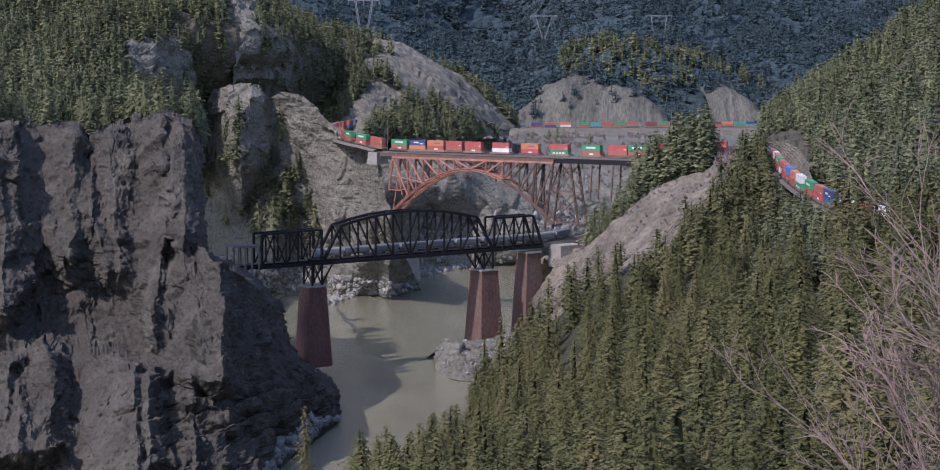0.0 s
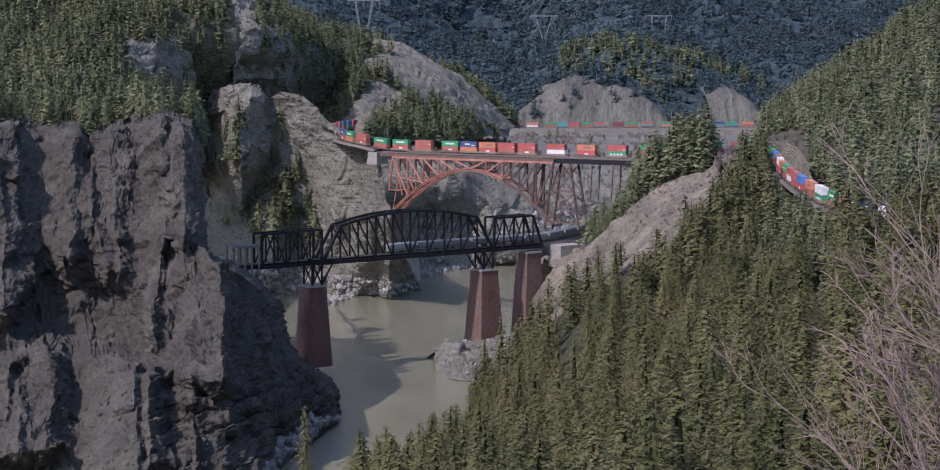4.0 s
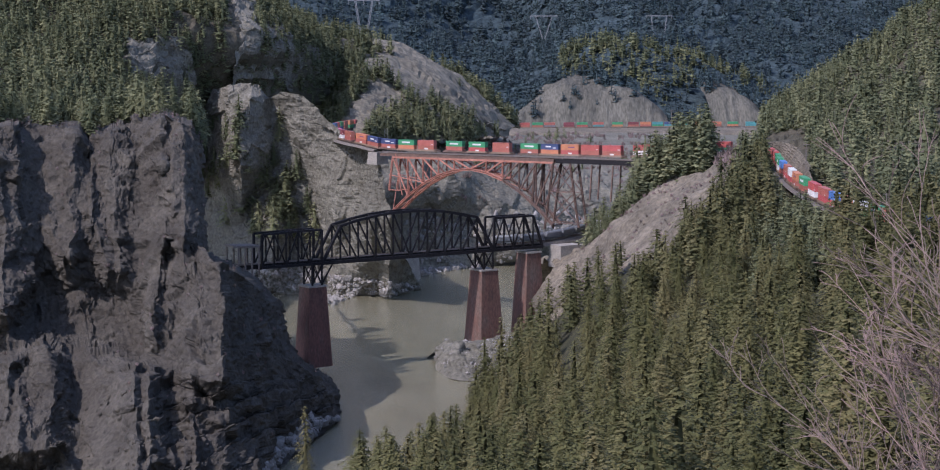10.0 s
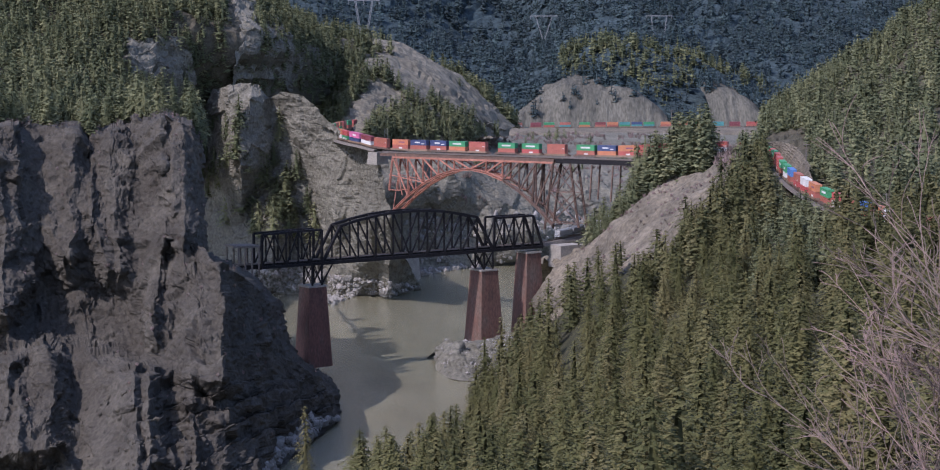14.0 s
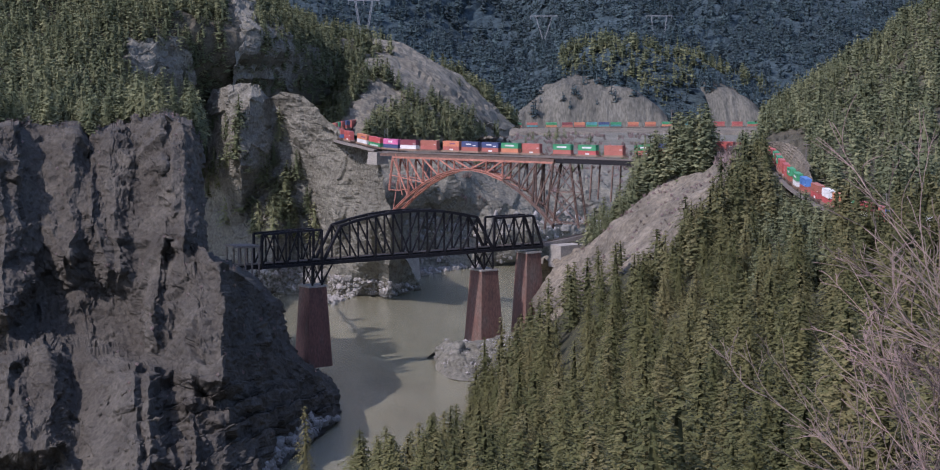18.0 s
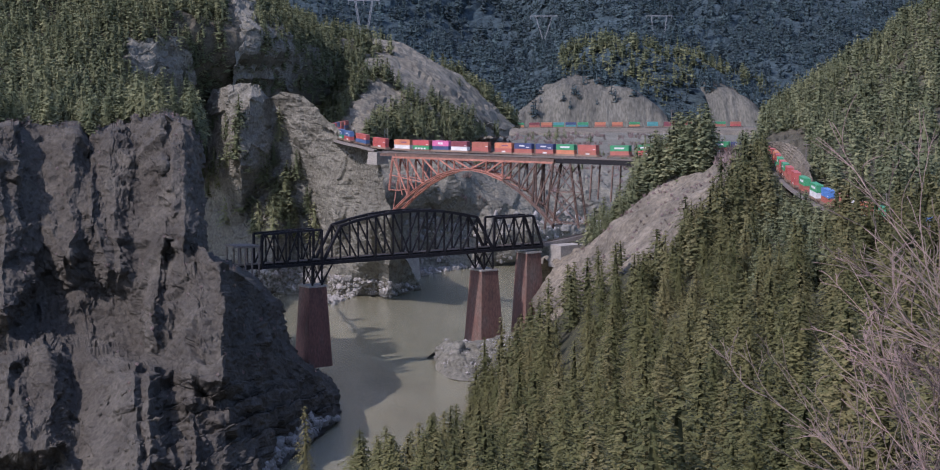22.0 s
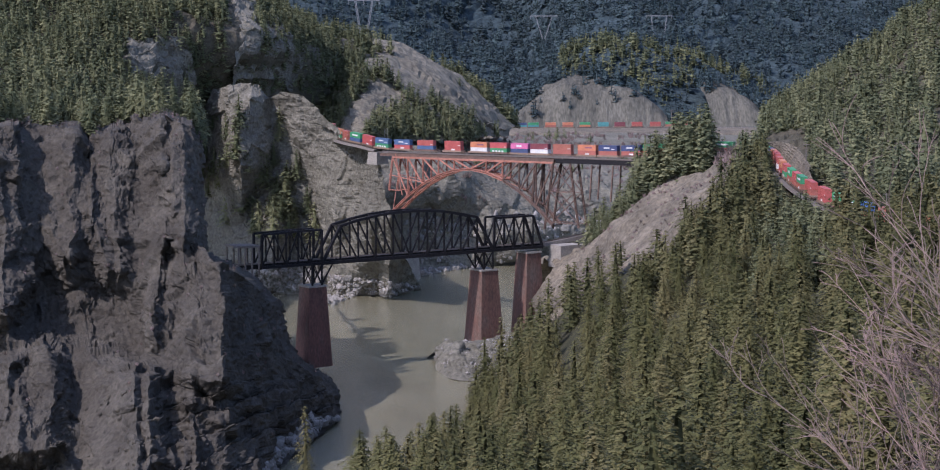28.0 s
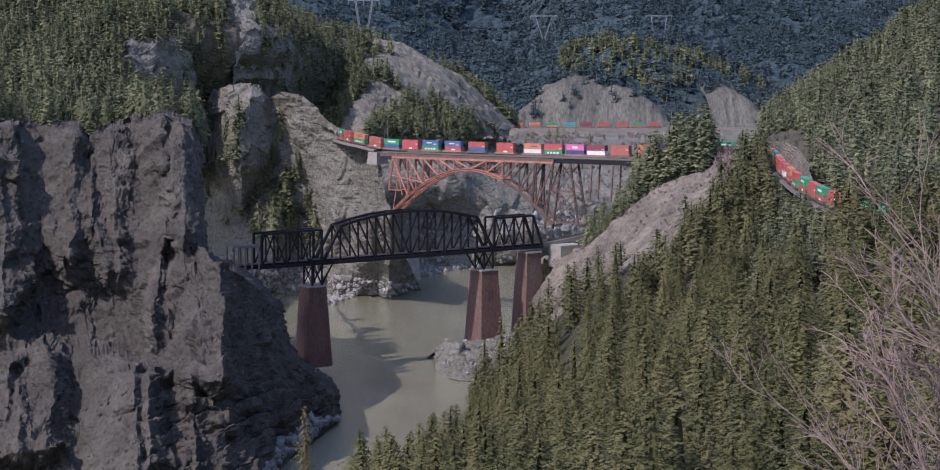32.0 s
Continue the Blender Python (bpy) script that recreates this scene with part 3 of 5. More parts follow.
SPUR = [
    [(37.1, 1180.0, 13.7), (71.4, 1200.0, 32.7), (104.0, 1230.0, 47.8), (134.0, 1240.0, 63.5), (163.2, 1240.0, 72.6), (192.4, 1240.0, 74.5)],
    [(31.0, 1090.0, 34.6), (56.3, 1080.0, 45.4), (84.9, 1080.0, 64.7), (109.3, 1070.0, 81.4), (134.7, 1060.0, 90.0), (158.2, 1060.0, 90.0)],
    [(41.1, 1005.0, 45.6), (59.8, 1005.0, 57.0), (80.7, 990.0, 78.2), (100.0, 980.0, 91.8), (122.6, 965.0, 101.1), (140.4, 960.0, 99.2)],
    [(29.8, 985.0, 32.0), (47.9, 945.0, 51.9), (66.3, 910.0, 68.4), (85.7, 890.0, 83.6), (106.8, 870.0, 96.1), (125.9, 860.0, 96.9)],
    [(26.8, 960.0, 20.9), (39.1, 890.0, 35.0), (55.7, 830.0, 53.4), (72.5, 800.0, 71.6), (91.4, 780.0, 85.4), (112.9, 770.0, 92.1)],
    [(19.7, 1000.3, 0.0), (32.6, 870.0, 20.8), (46.6, 800.0, 39.3), (65.9, 750.0, 60.3), (85.7, 730.0, 76.0), (110.0, 720.0, 85.8)],
]
g_spur = landform("bare_spur", SPUR, 150, 200, BANK, "pale eroded earth slope with dry grass", spur_relief)
NEAR = [
    [(-92.3, 574.0, 0.0), (-48.4, 661.5, 0.0), (-11.0, 751.5, 0.0), (-2.2, 828.3, 0.0), (1.6, 914.1, 0.0), (19.8, 1009.8, 0.0), (36.2, 1049.6, 0.0), (56.6, 1081.6, 0.0)],
    [(-49.6, 480.0, 39.5), (-23.6, 545.0, 28.2), (12.1, 610.0, 28.3), (21.5, 680.0, 28.6), (27.1, 750.0, 28.7), (32.0, 820.0, 30.1), (38.2, 880.0, 33.8), (50.8, 920.0, 37.7)],
    [(-8.6, 340.0, 67.3), (17.5, 400.0, 59.6), (30.5, 450.0, 59.4), (39.7, 540.0, 55.7), (49.8, 640.0, 52.8), (61.8, 740.0, 56.1), (72.3, 810.0, 66.8), (83.0, 860.0, 71.3)],
    [(24.3, 220.0, 97.3), (37.0, 270.0, 91.4), (49.0, 330.0, 86.2), (62.2, 420.0, 82.7), (78.9, 540.0, 78.5), (94.7, 650.0, 79.4), (107.5, 740.0, 85.9), (127.7, 835.0, 95.0)],
    [(53.7, 160.0, 119.3), (63.9, 200.0, 115.3), (75.0, 260.0, 109.8), (101.3, 380.0, 101.5), (128.9, 520.0, 97.1), (141.5, 600.0, 94.6), (145.4, 650.0, 94.5), (142.1, 690.0, 94.2)],
    [(89.2, 110.0, 138.8), (119.9, 160.0, 133.9), (163.4, 260.0, 125.4), (181.8, 380.0, 120.8), (187.0, 520.0, 111.0), (180.4, 600.0, 99.9), (176.2, 650.0, 94.0), (170.7, 690.0, 89.9)],
]
g_near = landform("wooded_bank", NEAR, 60, 60, UNDERGROWTH, "forested river bank below the lookout", hill_relief(2, 30, 91))
EASTH = [
    [(153.3, 1070.0, 91.6), (145.9, 940.0, 91.0), (142.1, 850.0, 91.3), (144.8, 770.0, 91.6), (148.1, 680.0, 92.9), (183.1, 640.0, 92.1)],
    [(158.3, 1110.0, 98.2), (165.9, 1050.0, 98.4), (172.2, 980.0, 99.6), (180.6, 920.0, 103.3), (196.5, 850.0, 107.6), (239.6, 800.0, 113.1)],
    [(186.8, 1300.0, 94.5), (200.9, 1250.0, 101.4), (214.0, 1200.0, 109.1), (228.6, 1150.0, 119.6), (253.3, 1100.0, 134.3), (297.9, 1000.0, 151.2)],
    [(216.8, 1500.0, 91.9), (240.8, 1500.0, 106.5), (262.3, 1450.0, 128.2), (285.7, 1400.0, 149.8), (309.8, 1350.0, 171.8), (356.1, 1200.0, 198.4)],
    [(245.8, 1700.0, 77.8), (273.0, 1700.0, 94.3), (298.5, 1650.0, 119.0), (326.6, 1600.0, 143.7), (355.8, 1550.0, 169.0), (445.2, 1500.0, 203.6)],
]
g_east = landform("wooded_hill", EASTH, 50, 60, FLOOR, "forested hillside above the railway cut", rock_relief(3, 40, 95))


CUT = [
    [(147.6, 1010.0, 104.9), (147.5, 965.0, 107.4), (144.3, 905.0, 108.5), (140.1, 850.0, 106.1), (135.1, 800.0, 101.3)],
    [(148.0, 1000.0, 101.4), (145.6, 950.0, 103.7), (141.2, 890.0, 103.6), (137.0, 835.0, 101.7), (133.5, 785.0, 98.9)],
    [(147.0, 985.0, 95.8), (141.6, 925.0, 97.8), (135.6, 865.0, 97.0), (130.9, 800.0, 96.1), (132.1, 760.0, 94.1)],
]
landform("cut_slope", CUT, 40, 60, BANK, "raw pinkish earth cut beside the railway", rock_relief(1.2, 12, 99))
knob = g_hill_w[17:28:2, 27:42:2] + np.array([0, -2, 2.5])
knob[[0, -1]] -= np.array([0, 0, 8])
knob[:, [0, -1]] -= np.array([0, 0, 8])
landform("rock_outcrop", knob, 90, 100, ROCK_GREY, "rock outcrop among the conifers", lambda g, n: n * (facets(g, (14, 14, 10), 121) * 0.16 + facets(g, (5, 5, 4), 123) * 0.2 + fbm(g, 4, 3, 125) * 0.4)[..., None])
ridge = g_hill_w[17:54:3, 49:62:2] + np.array([0, -2, 2.2])
ridge[[0, -1]] -= np.array([0, 0, 7])
ridge[:, [0, -1]] -= np.array([0, 0, 7])
landform("rock_outcrop", ridge, 120, 80, ROCK_GREY, "tan rocky ridge running up the hillside", lambda g, n: n * (facets(g, (14, 14, 10), 121) * 0.16 + facets(g, (5, 5, 4), 123) * 0.2 + fbm(g, 4, 3, 125) * 0.4)[..., None])


MOUND = [[(x * (1 + abs(y) / 60), y, z - abs(x) * 0.06) for x in (-90, -40, -12, 12, 40, 90)]
         for y, z in ((-90, 172), (-20, 160.5), (-4, 158.4), (2.5, 158.1), (12, 152.5), (40, 137), (110, 113), (235, 88))]
landform("lookout_bank", MOUND, 40, 40, BANK, "rough earth bank below the highway lookout", hill_relief(0.25, 6, 97))


# ---- conifers ----
def conifer_arrays(r, whorls, arms, tufts, size, seed, base=0.08, taper=0.8, hang=0.6):
    """Crown of a fir one metre high: whorls of boughs, each a row of needle tufts, round a thin dark heart. Gives verts and faces."""
    rnd = random.Random(seed)
    V, F = [], []
    lean, side = rnd.uniform(0, 6.28), rnd.uniform(0.05, 0.22)
    for w in range(whorls):
        t = min(max((w + rnd.uniform(-0.35, 0.35)) / whorls, 0), 0.99)
        rad = r * ((1 - t) ** taper) * (0.62 + 0.38 * min(1, t * 4 + 0.2)) * rnd.uniform(0.75, 1.1) + 0.012
        n = max(3, int(arms * (1 - 0.5 * t)))
        a0 = rnd.uniform(0, 6.28)
        for k in range(n):
            a = a0 + 6.283 * (k + rnd.uniform(-0.35, 0.35)) / n
            L = rad * rnd.uniform(0.6, 1.2) * (1 + side * math.cos(a - lean))
            out = np.array([math.cos(a), math.sin(a), 0.0])
            across = np.array([-out[1], out[0], 0.0])
            rise = 0.35 * t - 0.22 + rnd.uniform(-0.12, 0.12)
            z = base + (1 - base) * t + rnd.uniform(-0.4, 0.4) / whorls
            for b in range(tufts):
                u = 0.32 + 0.68 * (b + rnd.uniform(0.2, 1.0)) / tufts
                c = out * (L * u) + across * (L * rnd.uniform(-0.22, 0.22) * u)
                c[2] = z + rise * L * u - 0.28 * L * u * u
                q = size * (1 - 0.55 * t) * rnd.uniform(0.65, 1.3)
                j = np.array([[rnd.uniform(-0.3, 0.3) for _ in range(3)] for _ in range(3)])
                i = len(V)
                V += [c + q * (out * 0.9 + j[0] - (0, 0, 0.3)), c + q * (across * 1.1 - out * 0.3 + j[1] + (0, 0, 0.12)), c + q * (-across * 1.1 - out * 0.3 + j[2] + (0, 0, 0.12))]
                F.append((i, i + 1, i + 2))
                if rnd.random() < hang:
                    V += [c + q * (out * 0.6 + j[1]), c + q * (-out * 0.7 + j[0]), c + q * (np.array([0, 0, -0.75]) + j[2])]
                    F.append((i + 3, i + 4, i + 5))
    i = len(V)
    for k in range(5):
        V.append(np.array([0.2 * r * math.cos(k * 1.257), 0.2 * r * math.sin(k * 1.257), base + 0.06]))
    V.append(np.array([0, 0, 1.02]))
    F += [(i + k, i + (k + 1) % 5, i + 5) for k in range(5)]
    # faces turned outwards; shading normals that follow the crown's roundness
    V, F = np.array(V), np.array(F)
    mid = V[F].mean(1)
    out = np.concatenate([mid[:, :2], np.zeros((len(F), 1))], 1)
    out /= np.linalg.norm(out, axis=1, keepdims=True) + 1e-6
    out[:, 2] = 0.45
    fn = np.cross(V[F[:, 1]] - V[F[:, 0]], V[F[:, 2]] - V[F[:, 0]])
    fn /= np.linalg.norm(fn, axis=1, keepdims=True) + 1e-9
    back = (fn * out).sum(1) < 0
    F[back] = F[back][:, ::-1]
    fn[back] *= -1
    nv = np.zeros_like(V)
    for k in range(3):
        nv[F[:, k]] += out * 0.65 + fn * 0.5
    return V, F, nv / (np.linalg.norm(nv, axis=1, keepdims=True) + 1e-9)


def soft_normals(me, nv):
    me.shade_smooth()
    me.attributes.new("custom_normal", "FLOAT_VECTOR", "POINT").data.foreach_set("vector", np.ascontiguousarray(nv, dtype=np.float32).ravel())


def raw_mesh(name, V, F, mat, nv=None):
    me = bpy.data.meshes.new(name)
    me.from_pydata([tuple(v) for v in V], [], [tuple(f) for f in F])
    if nv is not None:
        soft_normals(me, nv)
    me.materials.append(mat)
    return me


def trunk_mesh(h, r):
    bm = bmesh.new()
    bmesh.ops.create_cone(bm, segments=7, radius1=r, radius2=0.03, depth=h, cap_ends=True)
    bmesh.ops.translate(bm, vec=(0, 0, h / 2 - 0.8), verts=bm.verts)
    me = bpy.data.meshes.new("trunk")
    bm.to_mesh(me)
    bm.free()
    me.materials.append(BARK)
    return me


def scatter(g, count, seed, keep=None, apart=0):
    """Random places on a landform grid, spread by area, where keep(x, y, z) allows, some metres apart."""
    taken = {}
    rnd = np.random.RandomState(seed)
    a = np.linalg.norm(np.cross(g[1:, :-1] - g[:-1, :-1], g[:-1, 1:] - g[:-1, :-1])[..., :2 + 1], axis=-1).ravel()
    cum = np.cumsum(a) / a.sum()
    out = []
    nu = g.shape[1] - 1
    tries = 0
    while len(out) < count and tries < count * 18:
        tries += 1
        k = min(np.searchsorted(cum, rnd.rand()), len(a) - 1)
        i, j = divmod(k, nu)
        u, v = rnd.rand(2)
        p = g[i, j] * (1 - u) * (1 - v) + g[i, j + 1] * u * (1 - v) + g[i + 1, j] * (1 - u) * v + g[i + 1, j + 1] * u * v
        if p[2] < 2 or (keep and not keep(*p)):
            continue
        if apart:
            c = (int(p[0] // apart), int(p[1] // apart))
            if any((p[0] - o[0]) ** 2 + (p[1] - o[1]) ** 2 < apart * apart for i in (-1, 0, 1) for j in (-1, 0, 1) for o in taken.get((c[0] + i, c[1] + j), ())):
                continue
            taken.setdefault(c, []).append(p)
        out.append(p)
    return out


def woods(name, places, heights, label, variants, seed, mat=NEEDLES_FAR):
    """Many conifers joined into one object, each with its own tint."""
    rnd = np.random.RandomState(seed)
    Vs, Fs, Ns, T, base = [], [], [], [], 0
    for p in places:
        V, F, nv = variants[rnd.randint(len(variants))]
        h = heights[0] + (heights[1] - heights[0]) * rnd.rand() ** 1.3
        a = rnd.rand() * 6.28
        w = h * (0.8 + 0.5 * rnd.rand())
        R = np.array([[math.cos(a) * w, -math.sin(a) * w, 0], [math.sin(a) * w, math.cos(a) * w, 0], [0, 0, h]])
        Vs.append(V @ R.T + np.asarray(p) - (0, 0, 0.5))
        Fs.append(F + base)
        turn = R / np.array([w, w, h])
        Ns.append(nv @ turn.T)
        T.append(np.full(len(V), rnd.rand()))
        base += len(V)
    V, F, T = np.concatenate(Vs), np.concatenate(Fs), np.concatenate(T)
    me = bpy.data.meshes.new(name)
    me.vertices.add(len(V))
    me.vertices.foreach_set("co", V.ravel())
    me.loops.add(F.size)
    me.loops.foreach_set("vertex_index", F.ravel())
    me.polygons.add(len(F))
    me.polygons.foreach_set("loop_start", np.arange(0, F.size, 3))
    me.polygons.foreach_set("loop_total", np.full(len(F), 3))
    me.update(calc_edges=True)
    soft_normals(me, np.concatenate(Ns))
    me.attributes.new("tint", "FLOAT", "POINT").data.foreach_set("value", T)
    me.materials.append(mat)
    return tagged(new(name, me), label, "forest", kind="stuff")


def unit_conifers(n, seed, **shape):
    out = []
    for k in range(n):
        V, F, nv = conifer_arrays(seed=seed + k, **shape)
        tri = [(-0.012, 0, 0), (0.012, 0, 0), (0, 0, 0.5)]
        F = np.concatenate([F, [(len(V), len(V) + 1, len(V) + 2)]])
        out.append((np.concatenate([V, tri]), F, np.concatenate([nv, [(0, -1, 0)] * 3])))
    return out


MIDTREES = unit_conifers(10, 100, r=0.35, whorls=11, arms=7, tufts=2, size=0.10, hang=0.05, taper=0.65)
FARTREES = unit_conifers(6, 200, r=0.26, whorls=6, arms=6, tufts=1, size=0.15, hang=0.2)
BIGTREES = unit_conifers(8, 250, r=0.33, whorls=20, arms=8, tufts=4, size=0.05, hang=0.1, taper=0.7)


def away_from(path, d):
    """True where a place keeps d metres from a track."""
    pts = path[0][::5, :2]

    def ok(x, y, z):
        return np.min((pts[:, 0] - x) ** 2 + (pts[:, 1] - y) ** 2) > d * d
    return ok


def patchy(seed, scale, level):
    def ok(x, y, z):
        return vnoise(np.array([[x, y, 0.0]]), scale, seed)[0] > level
    return ok


clear_route, clear_far = away_from(ROUTE, 13), away_from(FARROUTE, 40)


def shaded_side(x, y, z):
    """The forested flank of the scree hill, below a line that falls towards the river."""
    side, fall = x / y, (160 - z) / y
    return side < -0.046 + (fall - 0.0236) * 1.9 + 0.005 * math.sin(y * 0.06 + x * 0.11) + 0.008 * vnoise(np.array([[x, y, 0.0]]), 30, 9)[0]


openings_w = patchy(5, 55, -0.95)
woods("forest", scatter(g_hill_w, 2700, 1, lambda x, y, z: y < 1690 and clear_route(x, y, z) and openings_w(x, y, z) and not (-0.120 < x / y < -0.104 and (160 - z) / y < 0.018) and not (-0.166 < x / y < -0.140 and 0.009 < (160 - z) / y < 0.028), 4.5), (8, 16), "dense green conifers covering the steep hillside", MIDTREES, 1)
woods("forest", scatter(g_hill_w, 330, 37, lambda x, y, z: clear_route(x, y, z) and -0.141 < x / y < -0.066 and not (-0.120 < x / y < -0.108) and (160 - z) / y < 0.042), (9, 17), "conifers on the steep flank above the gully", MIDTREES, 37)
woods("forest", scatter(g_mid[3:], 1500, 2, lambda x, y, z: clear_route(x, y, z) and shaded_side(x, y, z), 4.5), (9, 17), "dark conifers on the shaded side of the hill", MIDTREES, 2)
woods("forest", scatter(g_far[:52], 6500, 3, lambda x, y, z: y > 2440 and not (58 < x < 242 and y < 2600 - abs(x - 135) * 1.5 - 30 * math.sin(x * 0.13)) and not (272 < x < 358 and y < 2590 - abs(x - 300) * 1.2)), (14, 28), "far dark forest covering the mountain", FARTREES, 3, NEEDLES_HAZY)
# Sunlight put into the colour: olive needles, paler than the mountain's.
woods("forest", scatter(g_ridge, 750, 36, lambda x, y, z: not (270 < x < 358 and y < 2590 - abs(x - 300) * 1.2)), (13, 24), "far ridge conifers in paler needles, coloured as sunlit", FARTREES, 36, NEEDLES_FAR)
woods("forest", scatter(g_sa[26:], 130, 31, patchy(31, 25, -0.1)) + scatter(g_sb[20:], 70, 32, patchy(32, 25, -0.1)) + scatter(g_sa[6:20], 12, 35), (8, 24), "conifers along the rim of the bare slopes", FARTREES, 31, NEEDLES_HAZY)
woods("forest", scatter(g_mid[:30], 300, 33, patchy(12, 45, 0.15)), (8, 18), "scattered conifers on the scree hill", MIDTREES, 33)
woods("forest", scatter(g_bankf[:45], 150, 34, lambda x, y, z: clear_route(x, y, z) and patchy(14, 40, 0.1)(x, y, z) and y < 2150), (5, 13), "small conifers and scrub on the far bank", MIDTREES, 34)
woods("forest", scatter(g_east, 1500, 4, lambda x, y, z: clear_route(x, y, z) and not (0.143 < x / y < 0.166 and y < 1130), 5), (9, 17), "conifers on the hillside above the railway", MIDTREES, 4)
woods("forest", scatter(g_shoulder[10:150], 170, 8, lambda x, y, z: clear_route(x, y, z) and -0.136 < x / y < -0.098 + 0.4 * ((160 - z) / y - 0.04) and (160 - z) / y > 0.042 and z > 30, 6), (15, 30), "conifers standing in the shaded rock gully", BIGTREES, 8)
woods("forest", scatter(g_spur[22:66], 120, 9, lambda x, y, z: away_from(ROUTE, 5)(x, y, z) and 0.080 < x / y < 0.119 and z > 62), (19, 33), "conifers on the knoll between the two tracks", BIGTREES, 9)
woods("forest", scatter(g_spur[26:70], 45, 29, lambda x, y, z: away_from(ROUTE, 5)(x, y, z) and 0.058 < x / y < 0.082 and z > 50), (8, 17), "small conifers below the knoll", BIGTREES, 29)
woods("forest", scatter(g_spur[70:], 190, 39, lambda x, y, z: x / y > 0.110 - ((160 - z) / y - 0.103) * 0.9 and not (0.150 < x / y < 0.180)), (12, 22), "conifers climbing the edge of the bare slope", BIGTREES, 39, NEEDLES_NEAR)
woods("forest", scatter(g_spur[50:105], 45, 19, lambda x, y, z: 0.131 < x / y < 0.147), (10, 19), "conifers on the crest of the bare slope", BIGTREES, 19)
woods("forest", scatter(g_cliff[1:15], 130, 10, lambda x, y, z: z > 100), (12, 22), "conifers along the cliff top", BIGTREES, 10)

NEARTREES = []
for k in range(8):
    V, F, nv = conifer_arrays(r=0.34 + 0.02 * (k % 4), whorls=40, arms=11, tufts=6, size=0.028, seed=300 + k, base=0.05, hang=0.1, taper=0.66 + 0.05 * (k % 3))
    NEARTREES.append(raw_mesh("crown", V * 20, F, NEEDLES, nv))
TRUNK = trunk_mesh(19, 0.28)


def near_ok(x, y, z):
    q = x / y
    if q < -0.062 or q > 0.27 or y < 230 or not clear_route(x, y, z):
        return False
    if y > 660 and 0.143 < q < 0.180:
        return False
    return not (y > 760 and q > 0.085)


near_places = scatter(g_near, 350, 6, near_ok, 8.4)
near_places.sort(key=lambda p: p[1])
rnd = random.Random(5)
for p in near_places[:300]:
    t = thing("conifer_tree", "dense dark green conifer on the river bank", "tree", "bank trees")
    s = rnd.uniform(0.7, 1.2)
    t.matrix_basis = Matrix.Translation(p) @ Matrix.Rotation(rnd.uniform(0, 6.28), 4, "Z") @ Matrix.Diagonal((s * rnd.uniform(0.85, 1.2), s, s, 1))
    mesh_part("crown", rnd.choice(NEARTREES), t)
    mesh_part("trunk", TRUNK, t)
spot = min(g_near.reshape(-1, 3), key=lambda p: abs(p[0] / p[1] + 0.0822) * 900 + abs(p[1] - 535))
lone = thing("conifer_tree", "tall slender conifer standing alone at the water's edge", "tree", "bank trees", at=Matrix.Translation(spot) @ Matrix.Diagonal((0.75, 0.75, max(1.0, (160 - 0.184 * spot[1] - spot[2]) / 20.4), 1)))
mesh_part("crown", NEARTREES[0], lone)
mesh_part("trunk", TRUNK, lone)
woods("forest", scatter(g_near, 340, 16, lambda x, y, z: 0.135 < x / y < 0.185 and 600 < y < 830 and away_from(ROUTE, 6)(x, y, z)), (6, 12), "young conifers below the railway cut", MIDTREES, 16)
woods("forest", scatter(g_near, 170, 17, lambda x, y, z: 0.179 < x / y < 0.27 and 540 < y < 712 and away_from(ROUTE, 6)(x, y, z)), (14, 22), "conifers screening the railway", BIGTREES, 17, NEEDLES_NEAR)
lower_side = [(x - 5.5 - 4 * random.Random(int(y * 7)).random(), y, z - 8) for x, y, z in ROUTE[0][::2] if 640 < y < 945 and x > 120]
woods("forest", lower_side, (7.0, 10.5), "young conifers growing up to the track's edge", MIDTREES, 18, NEEDLES_NEAR)
woods("forest", near_places[300:], (15, 23), "dense green conifers on the river bank", BIGTREES, 7, NEEDLES_NEAR)

# ---- truss bridge ----
A, E = Vector((-94.7, 921.0, 52.2)), Vector((36.3, 1013.0, 52.3))
E.z = A.z
D1 = (E - A).normalized()
B1 = Vector((-D1.y, D1.x, 0))        # away from the lookout
LEN = (E - A).length
UP = Vector((0, 0, 1))
truss_bridge = thing("truss_bridge", "black steel through-truss railway bridge on masonry piers", "bridge", at=(0, 0, 0))


def tp(s, side, z):
    return A + D1 * s + B1 * (7.6 * side) + UP * z


